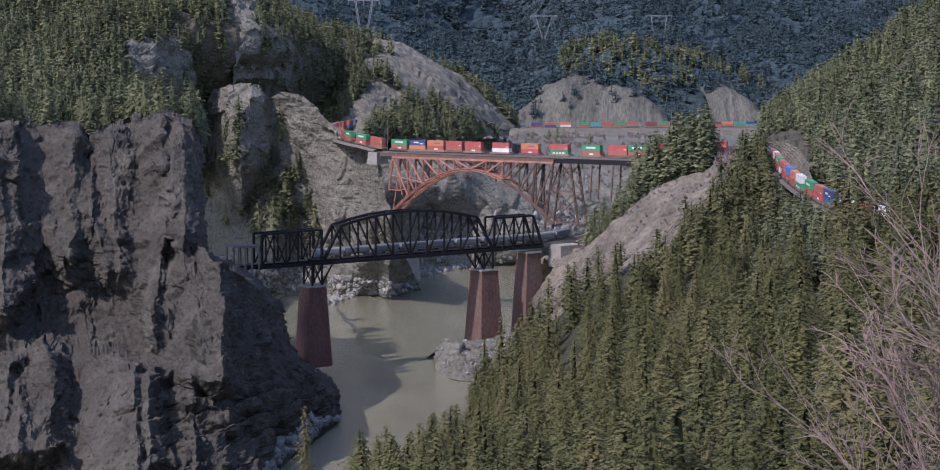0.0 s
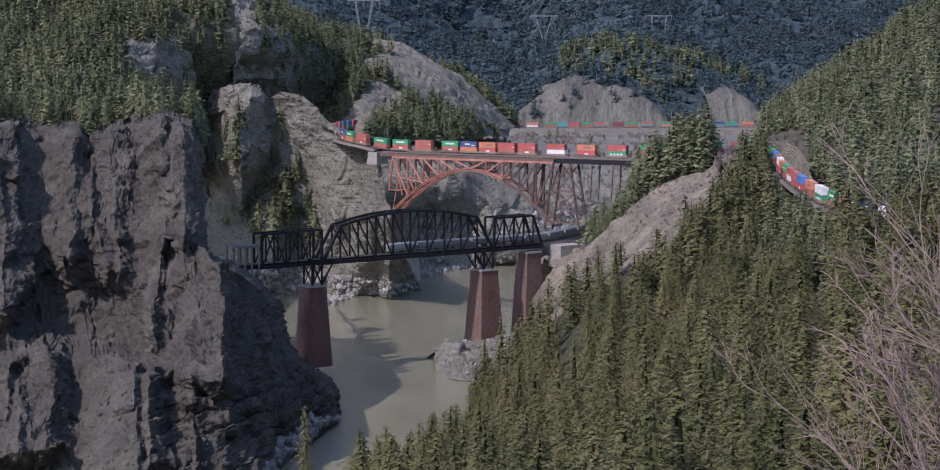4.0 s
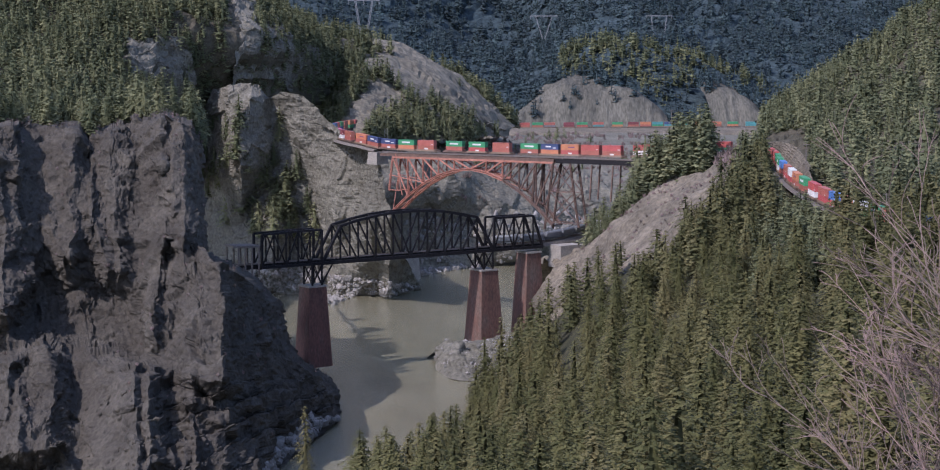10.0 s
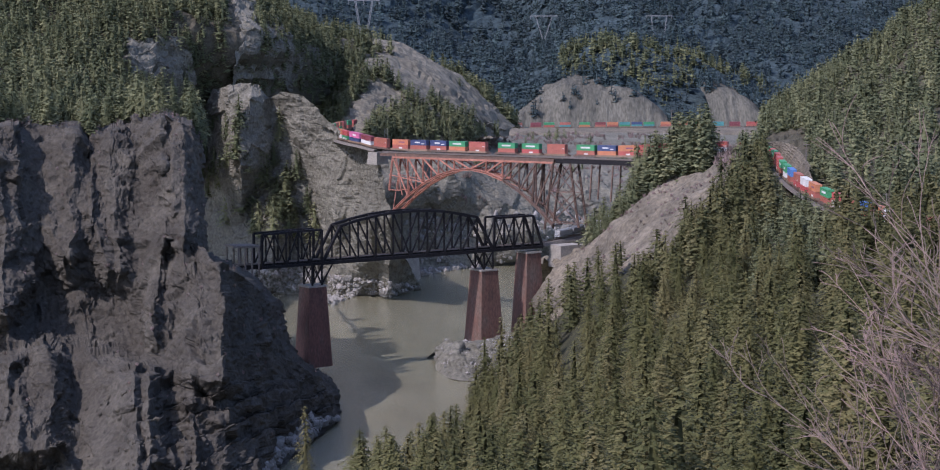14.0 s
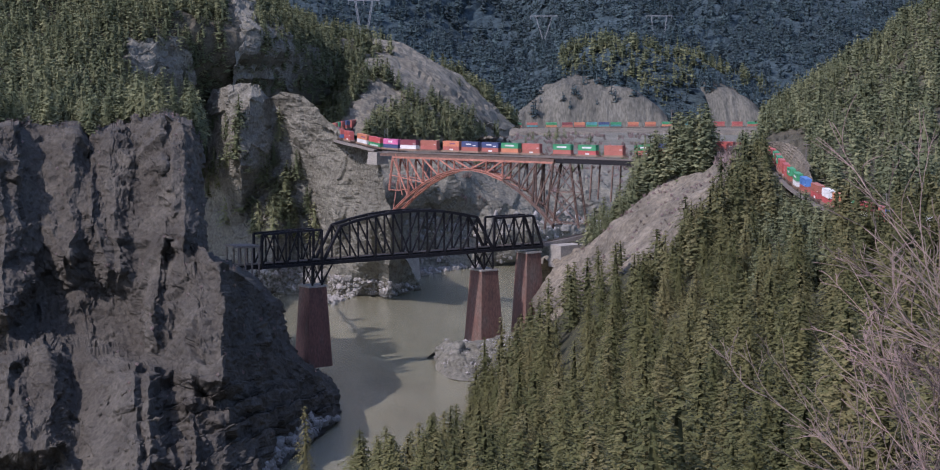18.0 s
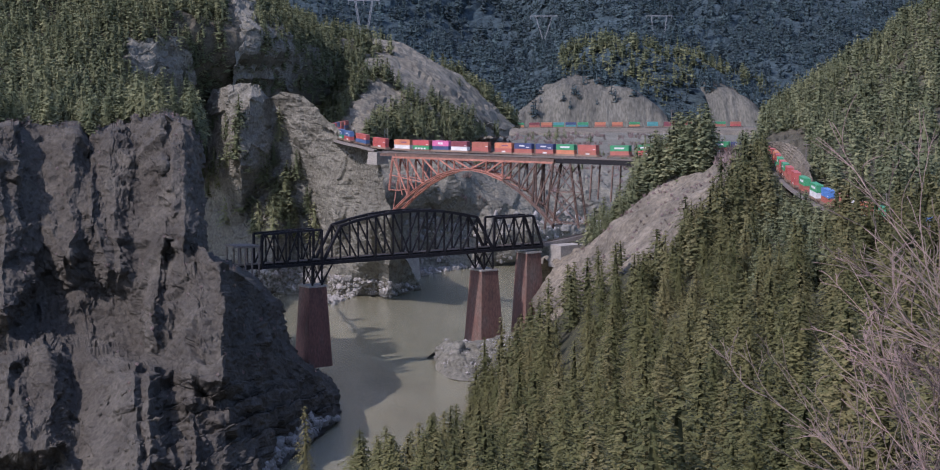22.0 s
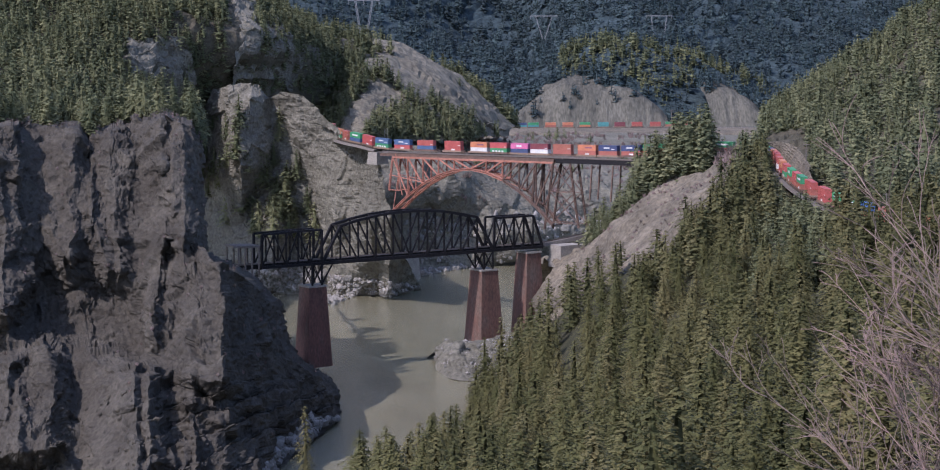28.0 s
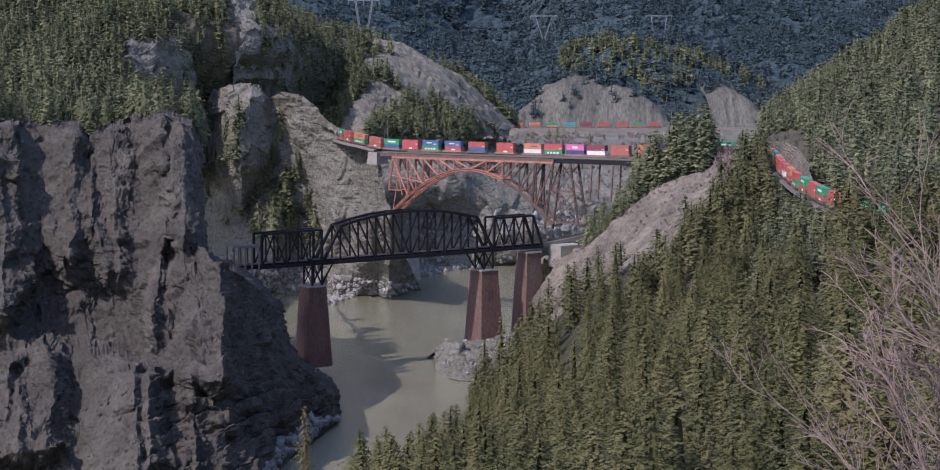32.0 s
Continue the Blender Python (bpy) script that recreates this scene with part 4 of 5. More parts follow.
def truss_span(s0, s1, n, heights, w=1.0):
    dl = (s1 - s0) / n
    for side in (0, 1):
        top = [tp(s0 + dl * i, side, heights[i]) for i in range(n + 1)]
        bot = [tp(s0 + dl * i, side, 0) for i in range(n + 1)]
        for i in range(n):
            part("bottom_chord", beam(bot[i], bot[i + 1], w * 0.8, w * 1.3, UP), BLACK_STEEL, truss_bridge)
            if heights[i] and heights[i + 1]:
                part("top_chord", beam(top[i], top[i + 1], w * 0.9, w, UP), BLACK_STEEL, truss_bridge)
                a, b = (top[i], bot[i + 1]) if (i < n / 2 if n > 6 else i % 2) else (top[i + 1], bot[i])
                part("diagonal", beam(a, b, w * 0.5, w * 0.6, B1), BLACK_STEEL, truss_bridge)
        for i, k in ((0, 1), (n, n - 1)):
            part("end_post", beam(bot[i], top[i] if heights[i] else top[k], w, w, D1), BLACK_STEEL, truss_bridge)
        for i in range(1, n):
            part("vertical_post", lattice(bot[i], top[i], w * 0.65, w * 0.5, D1), BLACK_STEEL, truss_bridge)
    for i in range(1, n):
        part("top_strut", lattice(tp(s0 + dl * i, 0, heights[i]), tp(s0 + dl * i, 1, heights[i]), 0.7, 0.4, D1), BLACK_STEEL, truss_bridge)
    for i in range(n + 1):
        part("floor_beam", beam(tp(s0 + dl * i, 0, 0.2), tp(s0 + dl * i, 1, 0.2), 0.6, 2.0, UP), BLACK_STEEL, truss_bridge)


truss_span(0, LEN * 0.198, 5, [15.0, 15.2, 15.4, 15.6, 15.6, 15.6])
truss_span(LEN * 0.2, LEN * 0.811, 10, [0, 16.8, 19, 20.6, 21.5, 21.8, 21.5, 20.6, 19, 16.8, 0], 1.2)
truss_span(LEN * 0.813, LEN, 5, [15.8, 15.8, 15.8, 15.8, 15.8, 0])
for o in (-1, 1):
    c = 0.5 + o * 0.14
    part("stringer", beam(tp(-14, c, 0.4), tp(LEN + 3, c, 0.4), 0.5, 2.2, UP), BLACK_STEEL, truss_bridge)
part("deck", beam(tp(-14, 0.5, 1.6), tp(LEN + 3, 0.5, 1.6), 4.2, 0.3, UP), TIMBER, truss_bridge)
RAILZ = 1.95
for o in (-1, 1):
    c = 0.5 + o * 0.0987
    part("rail", beam(tp(-14, c, 1.85), tp(LEN + 3, c, 1.85), 0.12, 0.2, UP), RAIL, truss_bridge)


def taper(c, half, half2, z0, z1):
    """A battered pier: half-sizes along and across the bridge, at foot and top."""
    bm = bmesh.new()
    v = []
    for (a, b), z in ((half, z0), (half2, z1)):
        for i, j in ((-1, -1), (1, -1), (1, 1), (-1, 1)):
            q = c + D1 * a * i + B1 * b * j
            v.append(bm.verts.new((q.x, q.y, z)))
    for f in ((3, 2, 1, 0), (4, 5, 6, 7), (0, 1, 5, 4), (1, 2, 6, 5), (2, 3, 7, 6), (3, 0, 4, 7)):
        bm.faces.new([v[i] for i in f])
    return bm


def pier(s, foot, top, half, half2, tower=True):
    c = tp(s, 0.5, 0)
    part("pier", taper(c, half, half2, foot, A.z + top), PIER, truss_bridge)
    part("pier_cap", taper(c, (half2[0] + 0.4, half2[1] + 0.4), (half2[0] + 0.4, half2[1] + 0.4), A.z + top, A.z + top + 0.8), CONCRETE, truss_bridge)
    if tower:
        z0 = top + 0.8
        for a in (-1, 1):
            for side in (0, 1):
                part("tower_post", beam(tp(s + a * 2.6, side, z0), tp(s + a * 2.6, side, -0.4), 0.7, 0.7, D1), BLACK_STEEL, truss_bridge)
                part("tower_brace", beam(tp(s + a * 2.6, side, z0), tp(s - a * 2.6, side, -0.4), 0.35, 0.35, B1), BLACK_STEEL, truss_bridge)
            part("tower_brace", beam(tp(s + a * 2.6, 0, z0), tp(s + a * 2.6, 1, -0.4), 0.35, 0.35, D1), BLACK_STEEL, truss_bridge)
            part("tower_brace", beam(tp(s + a * 2.6, 1, z0), tp(s + a * 2.6, 0, -0.4), 0.35, 0.35, D1), BLACK_STEEL, truss_bridge)


def knee(s, side, lean):
    part("knee_brace", beam(tp(s + lean * 2.6, side, -9.5), tp(s + lean * 8.5, side, -0.5), 0.6, 0.6, B1), BLACK_STEEL, truss_bridge)


for q in (LEN * 0.2 - 3, LEN * 0.811 - 3):
    for side in (0, 1):
        knee(q, side, 1 if q < 60 else -1)
pier(LEN * 0.2 - 3, 4, -11, (6.5, 6.5), (4.6, 4.6))
pier(LEN * 0.811 - 3, 4, -10, (7, 7.5), (4.8, 5.0))
pier(LEN - 6, 8, -3, (6.2, 6.2), (4.2, 4.6), False)

# ---- arch bridge ----
L2, R2 = Vector((-47.1, 1150.0, 92.2)), Vector((79.3, 1030.0, 95.3))
D2 = (R2 - L2).normalized()
H2 = Vector((D2.x, D2.y, 0)).normalized()
B2 = Vector((-H2.y, H2.x, 0))
LEN2 = (R2 - L2).length
arch_bridge = thing("arch_bridge", "rust-red steel deck arch railway bridge with lattice towers", "bridge", at=(0, 0, 0))


def ap(t, side, z):
    """A point at t of the deck's length, on the near (0) or far (1) truss, at height z."""
    p = L2 + D2 * (LEN2 * t) + B2 * (6.5 * side - 3.25)
    return Vector((p.x, p.y, z))


def deck_z(t):
    return L2.z + (R2.z - L2.z) * t - 2.0


T0, T1, SPR, CROWN = 0.0475, 0.734, 58.5, 85.0
NP = 10


def arch_z(t):
    u = (t - (T0 + T1) / 2) / ((T1 - T0) / 2)
    return CROWN - (CROWN - SPR) * abs(u) ** 1.9


def top_z(t):
    return deck_z(t) - 1.4


ts = [T0 + (T1 - T0) * i / NP for i in range(NP + 1)]
for side in (0, 1):
    for i in range(NP):
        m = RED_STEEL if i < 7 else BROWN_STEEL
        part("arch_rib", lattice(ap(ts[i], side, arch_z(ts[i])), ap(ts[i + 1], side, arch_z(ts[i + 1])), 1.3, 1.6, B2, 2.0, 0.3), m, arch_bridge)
        part("top_chord", beam(ap(ts[i], side, top_z(ts[i])), ap(ts[i + 1], side, top_z(ts[i + 1])), 0.7, 1.0, UP), RED_STEEL, arch_bridge)
    for i in range(NP + 1):
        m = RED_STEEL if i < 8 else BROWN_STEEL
        if i not in (0, 5, 10):
            part("spandrel_post", lattice(ap(ts[i], side, arch_z(ts[i])), ap(ts[i], side, top_z(ts[i])), 0.85, 0.6, B2, 1.5, 0.2), m, arch_bridge)
        if i < NP:
            a, b = (i, i + 1) if i < NP / 2 else (i + 1, i)
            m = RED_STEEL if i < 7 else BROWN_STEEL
            part("diagonal", beam(ap(ts[a], side, top_z(ts[a])), ap(ts[b], side, arch_z(ts[b])), 0.75, 0.6, B2), m, arch_bridge)
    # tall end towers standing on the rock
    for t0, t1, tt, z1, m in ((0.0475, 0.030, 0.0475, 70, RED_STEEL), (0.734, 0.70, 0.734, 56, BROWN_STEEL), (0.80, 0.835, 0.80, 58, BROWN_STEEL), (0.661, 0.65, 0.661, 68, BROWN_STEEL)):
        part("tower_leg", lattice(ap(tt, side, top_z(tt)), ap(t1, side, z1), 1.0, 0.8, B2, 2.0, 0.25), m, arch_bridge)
    part("tower_brace", beam(ap(0.03, side, 79), ap(0.185, side, 76), 0.4, 0.4, B2), RED_STEEL, arch_bridge)
    part("tower_brace", beam(ap(0.032, side, 70.5), ap(0.09, side, 70.5), 0.4, 0.4, B2), RED_STEEL, arch_bridge)
    part("tower_brace", beam(ap(0.06, side, 91), ap(0.09, side, 68), 0.5, 0.4, B2), RED_STEEL, arch_bridge)
    for za, zb in ((90, 76), (76, 60)):
        ta, tb = 0.734 - (90 - za) * 0.001, 0.734 - (90 - zb) * 0.001
        tc, td = 0.80 + (90 - za) * 0.0011, 0.80 + (90 - zb) * 0.0011
        part("tower_brace", beam(ap(ta, side, za), ap(td, side, zb), 0.4, 0.35, B2), BROWN_STEEL, arch_bridge)
        part("tower_brace", beam(ap(tc, side, za), ap(tb, side, zb), 0.4, 0.35, B2), BROWN_STEEL, arch_bridge)
        part("tower_strut", beam(ap(tb, side, zb), ap(td, side, zb), 0.4, 0.4, B2), BROWN_STEEL, arch_bridge)
    for t in (0.885, 0.965):
        part("trestle_leg", beam(ap(t, side, deck_z(t) - 1.8), ap(t - 0.008, side, 73), 0.7, 0.6, B2), BROWN_STEEL, arch_bridge)
for i in range(NP + 1):
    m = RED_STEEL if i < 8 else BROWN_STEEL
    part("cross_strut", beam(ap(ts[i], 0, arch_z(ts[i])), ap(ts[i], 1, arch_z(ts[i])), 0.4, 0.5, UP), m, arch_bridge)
    part("cross_brace", beam(ap(ts[i], 0, arch_z(ts[i])), ap(ts[i], 1, top_z(ts[i])), 0.3, 0.3, H2), m, arch_bridge)
    part("cross_beam", beam(ap(ts[i], 0, top_z(ts[i]) + 0.6), ap(ts[i], 1, top_z(ts[i]) + 0.6), 0.5, 0.8, UP), m, arch_bridge)
    if i < NP:
        part("lateral_brace", beam(ap(ts[i], 0, arch_z(ts[i])), ap(ts[i + 1], 1, arch_z(ts[i + 1])), 0.35, 0.3, UP), m, arch_bridge)
for o in (-3.0, 3.0):
    part("girder", beam(L2 + B2 * o - UP * 2.1 - D2 * 2, L2 + B2 * o + D2 * (LEN2 * 0.735) - UP * 2.1, 0.5, 1.5, UP), BROWN_STEEL, arch_bridge)
    part("plate_girder", beam(L2 + B2 * o + D2 * (LEN2 * 0.742) - UP * 2.4, R2 + B2 * o + D2 * 14 - UP * 2.4, 0.5, 2.2, UP), BLACK_STEEL, arch_bridge)
part("deck", beam(L2 - UP * 0.75 - D2 * 3, R2 + D2 * 14 - UP * 0.75, 6.6, 0.45, UP), TIMBER, arch_bridge)
for o in (-0.75, 0.75):
    part("rail", beam(L2 + B2 * o - UP * 0.42 - D2 * 3, R2 + B2 * o + D2 * 14 - UP * 0.42, 0.12, 0.2, UP), RAIL, arch_bridge)
for o in (-3.4, 3.4):
    part("handrail", beam(L2 + B2 * o + UP * 0.5, R2 + B2 * o + D2 * 10 + UP * 0.5, 0.08, 0.08, UP), RAIL, arch_bridge)
for k in range(30):
    p = L2 + D2 * (LEN2 * k / 29.0) - B2 * 3.4
    part("handrail_post", beam(p - UP * 0.6, p + UP * 0.5, 0.08, 0.08, H2), RAIL, arch_bridge)


def block(name, c, ax, half, half2, z0, z1, mat, label, category):
    """A battered block of masonry built of courses, each set back a little."""
    ax = Vector(ax).normalized()
    bx = Vector((-ax.y, ax.x, 0))
    ob = thing(name, label, category)
    n = max(2, int((z1 - z0) / 1.3))
    for k in range(n):
        bm = bmesh.new()
        u0, u1 = k / n, (k + 1) / n
        v = []
        for u, z in ((u0, z0 + (z1 - z0) * u0), (u1, z0 + (z1 - z0) * u1 - 0.05)):
            a = half[0] + (half2[0] - half[0]) * u0 + 0.05 * (k % 2)
            b = half[1] + (half2[1] - half[1]) * u0 + 0.05 * (k % 2)
            for i, j in ((-1, -1), (1, -1), (1, 1), (-1, 1)):
                q = Vector(c) + ax * a * i + bx * b * j
                v.append(bm.verts.new((q.x, q.y, z)))
        for f in ((3, 2, 1, 0), (4, 5, 6, 7), (0, 1, 5, 4), (1, 2, 6, 5), (2, 3, 7, 6), (3, 0, 4, 7)):
            bm.faces.new([v[i] for i in f])
        part("course", bm, mat, ob)
    return ob


q = (-52.6, 1158.0, 90.0)
block("abutment", q, H2, (4, 4.5), (3.5, 4), q[2] - 6, q[2] + 1.0, CONCRETE, "pale concrete abutment of the arch bridge", "abutment")
q = (-39.7, 1250.0, 12.5)
block("arch_footing", q, H2, (6, 7), (5, 6), q[2] - 6, q[2] + 9, CONCRETE, "stained concrete footing on the far bank", "footing")
q = (48.5, 1018.0, 49.6)
block("abutment", q, D1, (7.5, 5), (7, 4.5), q[2] - 8, A.z + 0.6, CONCRETE, "pale coursed stone abutment under the track", "abutment")

# ---- rocks, scrub, poles and pylons ----
PALE_ROCK = material("pale_rock", [(0.3, (0.144, 0.137, 0.122)), (0.7, (0.259, 0.248, 0.223))], 0.4, rough=0.95, bump=0.3, bump_scale=1.2, fine=(2, 0.25), attr="tint", spread=0.3, spec=0.2)
ISLET = [
    [(-21.1, 985.4, 0.0), (-11.7, 1004.1, 0.0), (4.9, 1019.5, 0.0), (29.8, 1043.4, 0.0)],
    [(-17.6, 985.0, 3.0), (-8.5, 985.0, 7.8), (4.7, 985.0, 7.8), (26.8, 990.0, 11.8)],
    [(-16.0, 960.0, 3.6), (-7.7, 955.0, 8.7), (6.0, 955.0, 7.8), (27.4, 960.0, 10.8)],
    [(-15.9, 950.2, 0.0), (-7.4, 923.7, 0.0), (7.2, 923.7, 0.0), (30.3, 960.5, 0.0)],
]
g_islet = landform("rock_ledge", ISLET, 70, 90, ROCK_GREY, "pale rock ledge at the foot of the pier", lambda g, n: blocky(g, n, 1.8, 9, 141, 0.2))


def boulders(name, places, sizes, label, seed, mat=None):
    rnd = np.random.RandomState(seed)
    bm = bmesh.new()
    bmesh.ops.create_icosphere(bm, subdivisions=1, radius=1)
    V0 = np.array([v.co[:] for v in bm.verts])
    F0 = np.array([[v.index for v in f.verts] for f in bm.faces])
    bm.free()
    Vs, Fs, T, base = [], [], [], 0
    for p in places:
        r = sizes[0] + (sizes[1] - sizes[0]) * rnd.rand() ** 3
        V = V0 * (1 + rnd.uniform(-0.35, 0.35, (len(V0), 1))) * r * rnd.uniform(0.6, 1.3, 3)
        Vs.append(V + np.asarray(p)), Fs.append(F0 + base), T.append(np.full(len(V0), rnd.rand()))
        base += len(V0)
    me = bpy.data.meshes.new(name)
    me.from_pydata(np.concatenate(Vs).tolist(), [], np.concatenate(Fs).tolist())
    me.attributes.new("tint", "FLOAT", "POINT").data.foreach_set("value", np.concatenate(T))
    me.materials.append(mat or PALE_ROCK)
    return tagged(new(name, me), label, "rocks", kind="stuff")


boulders("boulders", [p for p in scatter(g_shoulder[160:], 1400, 41, lambda x, y, z: z < 16)], (0.5, 2.6), "pale broken boulders along the river's edge", 41)
boulders("boulders", [p for p in scatter(g_bankf[75:], 1200, 42, lambda x, y, z: z < 45)], (0.6, 3.0), "pale boulders on the far bank below the arch", 42)
boulders("boulders", [p for p in scatter(g_cliff[300:, 260:], 1500, 43, lambda x, y, z: z < 8)], (0.4, 2.2), "washed pale rocks at the foot of the cliff", 43)
boulders("boulders", [p for p in scatter(g_islet, 160, 44)], (0.4, 1.6), "loose pale rocks around the pier", 44)
boulders("boulders", [p for p in scatter(g_cliff[280:380, :300], 450, 45, lambda x, y, z: z > 10)], (0.25, 1.1), "loose stones on the cliff's lower ledges", 45, ROCK)

rnd = np.random.RandomState(46)
shore = np.array([(-91.9, 1171.9, 0.0), (-80.0, 1203.6, 0.0), (-68.8, 1260.3, 0.0), (-55.7, 1303.2, 0.0), (-33.1, 1329.1, 0.0), (-13.7, 1356.0, 0.0), (6.5, 1376.9, 0.0)])
bar = []
for _ in range(420):
    k = rnd.rand() * (len(shore) - 1.001)
    p = shore[int(k)] + (shore[int(k) + 1] - shore[int(k)]) * (k % 1)
    bar.append((p[0] + rnd.normal() * 4, p[1] + rnd.rand() ** 2 * 16 - 4, 0.2 + rnd.rand() * 0.6))
boulders("boulders", bar, (0.8, 3.2), "pale boulder bar along the far waterline", 46)


def scrub(places, size, label, seed):
    """Bare bushes: clumps of thin upright twigs."""
    rnd = np.random.RandomState(seed)
    V, F, T = [], [], []
    for p in places:
        h = size * rnd.uniform(0.6, 1.3)
        tint = rnd.rand()
        for _ in range(45):
            a, r = rnd.rand() * 6.28, h * 0.5 * rnd.rand() ** 0.5
            b = np.array([math.cos(a) * r * 0.4, math.sin(a) * r * 0.4, 0]) + p
            e = np.array([math.cos(a) * r, math.sin(a) * r, h * rnd.uniform(0.5, 1.0)]) + p
            w = rnd.uniform(-1, 1, 3) * 0.12 * h * 0.5
            i = len(V)
            V += [tuple(b - w * 0.5), tuple((b + e) / 2 + w), tuple(e)]
            F.append((i, i + 1, i + 2))
            T += [tint] * 3
    me = bpy.data.meshes.new("scrub")
    me.from_pydata(V, [], F)
    me.attributes.new("tint", "FLOAT", "POINT").data.foreach_set("value", T)
    me.materials.append(DRY)
    return tagged(new("scrub", me), label, "bushes", kind="stuff")


DRY = material("dry_twigs", [(0.3, (0.13, 0.10, 0.085)), (0.7, (0.22, 0.17, 0.145))], 0.5, rough=0.9, attr="tint", spread=0.35)
scrub(scatter(g_spur[55:135], 300, 51, lambda x, y, z: patchy(21, 22, 0.35)(x, y, z)), 1.7, "leafless pinkish bushes on the bare slope", 51)
scrub(scatter(g_spur[30:90], 70, 55, lambda x, y, z: 0.120 < x / y < 0.143 and z > 80), 6.0, "tall leafless bushes along the crest of the bare slope", 55)
scrub(scatter(g_bankf[:80], 900, 52, patchy(22, 30, 0.0)), 4.0, "leafless grey bushes on the far bank", 52)
scrub(scatter(g_cliff[18:330], 130, 53), 1.6, "dry tufts of grass and brush on the cliff ledges", 53)
scrub(scatter(g_cliff[10:18], 160, 54), 1.3, "dry grass along the cliff edge", 54)
PAINTED = material("white_paint", [(0.3, (0.5, 0.49, 0.47)), (0.7, (0.62, 0.61, 0.59))], 1.0, rough=0.6)
GALV = material("galvanised_steel", [(0.3, (0.15, 0.155, 0.16)), (0.7, (0.21, 0.215, 0.22))], 1.0, rough=0.5, metal=0.4)


def pylon(foot, width, height, vee, label):
    """A guyed transmission tower: two laced legs and a long laced crossarm."""
    ob = thing("transmission_tower", label, "pylon", "power line", at=foot)
    top = height
    for k in (-1, 1):
        a = Vector((k * vee[0], 0, -6))
        b = Vector((k * vee[1], 0, top))
        part("leg", lattice(a, b, 1.5, 0.5, (0, 1, 0), 2.5, 0.3), GALV, ob)
    part("crossarm", lattice((-width / 2, 0, top), (width / 2, 0, top), 1.6, 0.5, (0, 1, 0), 2.0, 0.3), GALV, ob)
    for k in (-0.95, 0, 0.95):
        part("insulator", beam((k * width / 2, 0, top), (k * width / 2, 0, top - 4), 0.4, 0.4, (0, 1, 0)), GALV, ob)


pylon((106.3, 2950.0, 153.1), 40, 27, (1.5, 12), "pale lattice V-tower rising from the far forest")
pylon((265.9, 2880.0, 149.9), 37, 30, (6.5, 11), "pale lattice transmission tower above the far forest")
pylon((-86.1, 1660.0, 151.3), 26, 33, (0.8, 7), "pale lattice V-tower on the hilltop")


def pole(foot, h, r, arms, label, name="utility_pole"):
    ob = thing(name, label, "pole", at=foot)
    bm = bmesh.new()
    bmesh.ops.create_cone(bm, segments=8, radius1=r, radius2=r * 0.7, depth=h + 2, cap_ends=True)
    bmesh.ops.translate(bm, verts=bm.verts, vec=(0, 0, h / 2 - 1))
    part("shaft", bm, GALV if arms == 0 else TIMBER, ob)
    for k in range(arms):
        part("crossarm", box(-1.1, 1.1, -0.08, 0.08, h - 0.6 - k * 1.0, h - 0.4 - k * 1.0), TIMBER, ob)


pole((-48.6, 1162.0, 93.2), 11, 0.18, 0, "thin steel mast beside the bridge end", "mast")
pole((-47.4, 1165.0, 93.0), 11, 0.18, 0, "thin steel mast beside the bridge end", "mast")
pole((101.2, 1022.0, 100.1), 20, 0.2, 1, "weathered pole among the knoll's conifers")
pole((137.2, 830.0, 101.0), 13, 0.2, 1, "weathered utility pole beside the railway cut")
pole((134.5, 655.0, 94.8), 13, 0.2, 1, "weathered utility pole above the track")
mast = thing("signal_mast", "pale lattice railway signal mast", "signal", at=(137.4, 715.0, 94.8))
for a, b in ((-0.5, -0.5), (0.5, -0.5), (0.5, 0.5), (-0.5, 0.5)):
    part("post", box(a - 0.06, a + 0.06, b - 0.06, b + 0.06, -2, 14), GALV, mast)
for k in range(12):
    part("rung", box(-0.55, 0.55, -0.56, -0.46, k * 1.2, k * 1.2 + 0.12), GALV, mast)
    part("brace", beam((-0.5, -0.52, k * 1.2), (0.5, -0.52, k * 1.2 + 1.2), 0.08, 0.08, (0, 1, 0)), GALV, mast)
part("signal_head", box(-0.7, 0.7, -0.9, -0.6, 9.5, 12.5), GALV, mast)

cabinet = thing("signal_cabinet", "white metal signal cabinet beside the track", "cabinet", at=(65.4, 1038.0, 60.1))
part("body", box(-1.4, 1.4, -0.9, 0.9, -1.5, 2.6), PAINTED, cabinet)
part("roof", box(-1.6, 1.6, -1.1, 1.1, 2.6, 2.8), PAINTED, cabinet)
part("door", box(-0.6, 0.5, -0.94, -0.9, 0.2, 2.2), GALV, cabinet)

# timber snow shed at the tunnel mouth
shed = thing("snow_shed", "dark timber and concrete shed over the tunnel mouth", "shed")
part("roof_slab", beam(tp(-15, 0.5, 10.5), tp(-1.5, 0.5, 10.0), 9.5, 0.9, UP), TIMBER, shed)
for q in (-13, -9.5, -6, -2.5):
    for side in (-0.22, 1.22):
        part("post", beam(tp(q, side, -3), tp(q, side, 10), 0.6, 0.6, D1), TIMBER, shed)

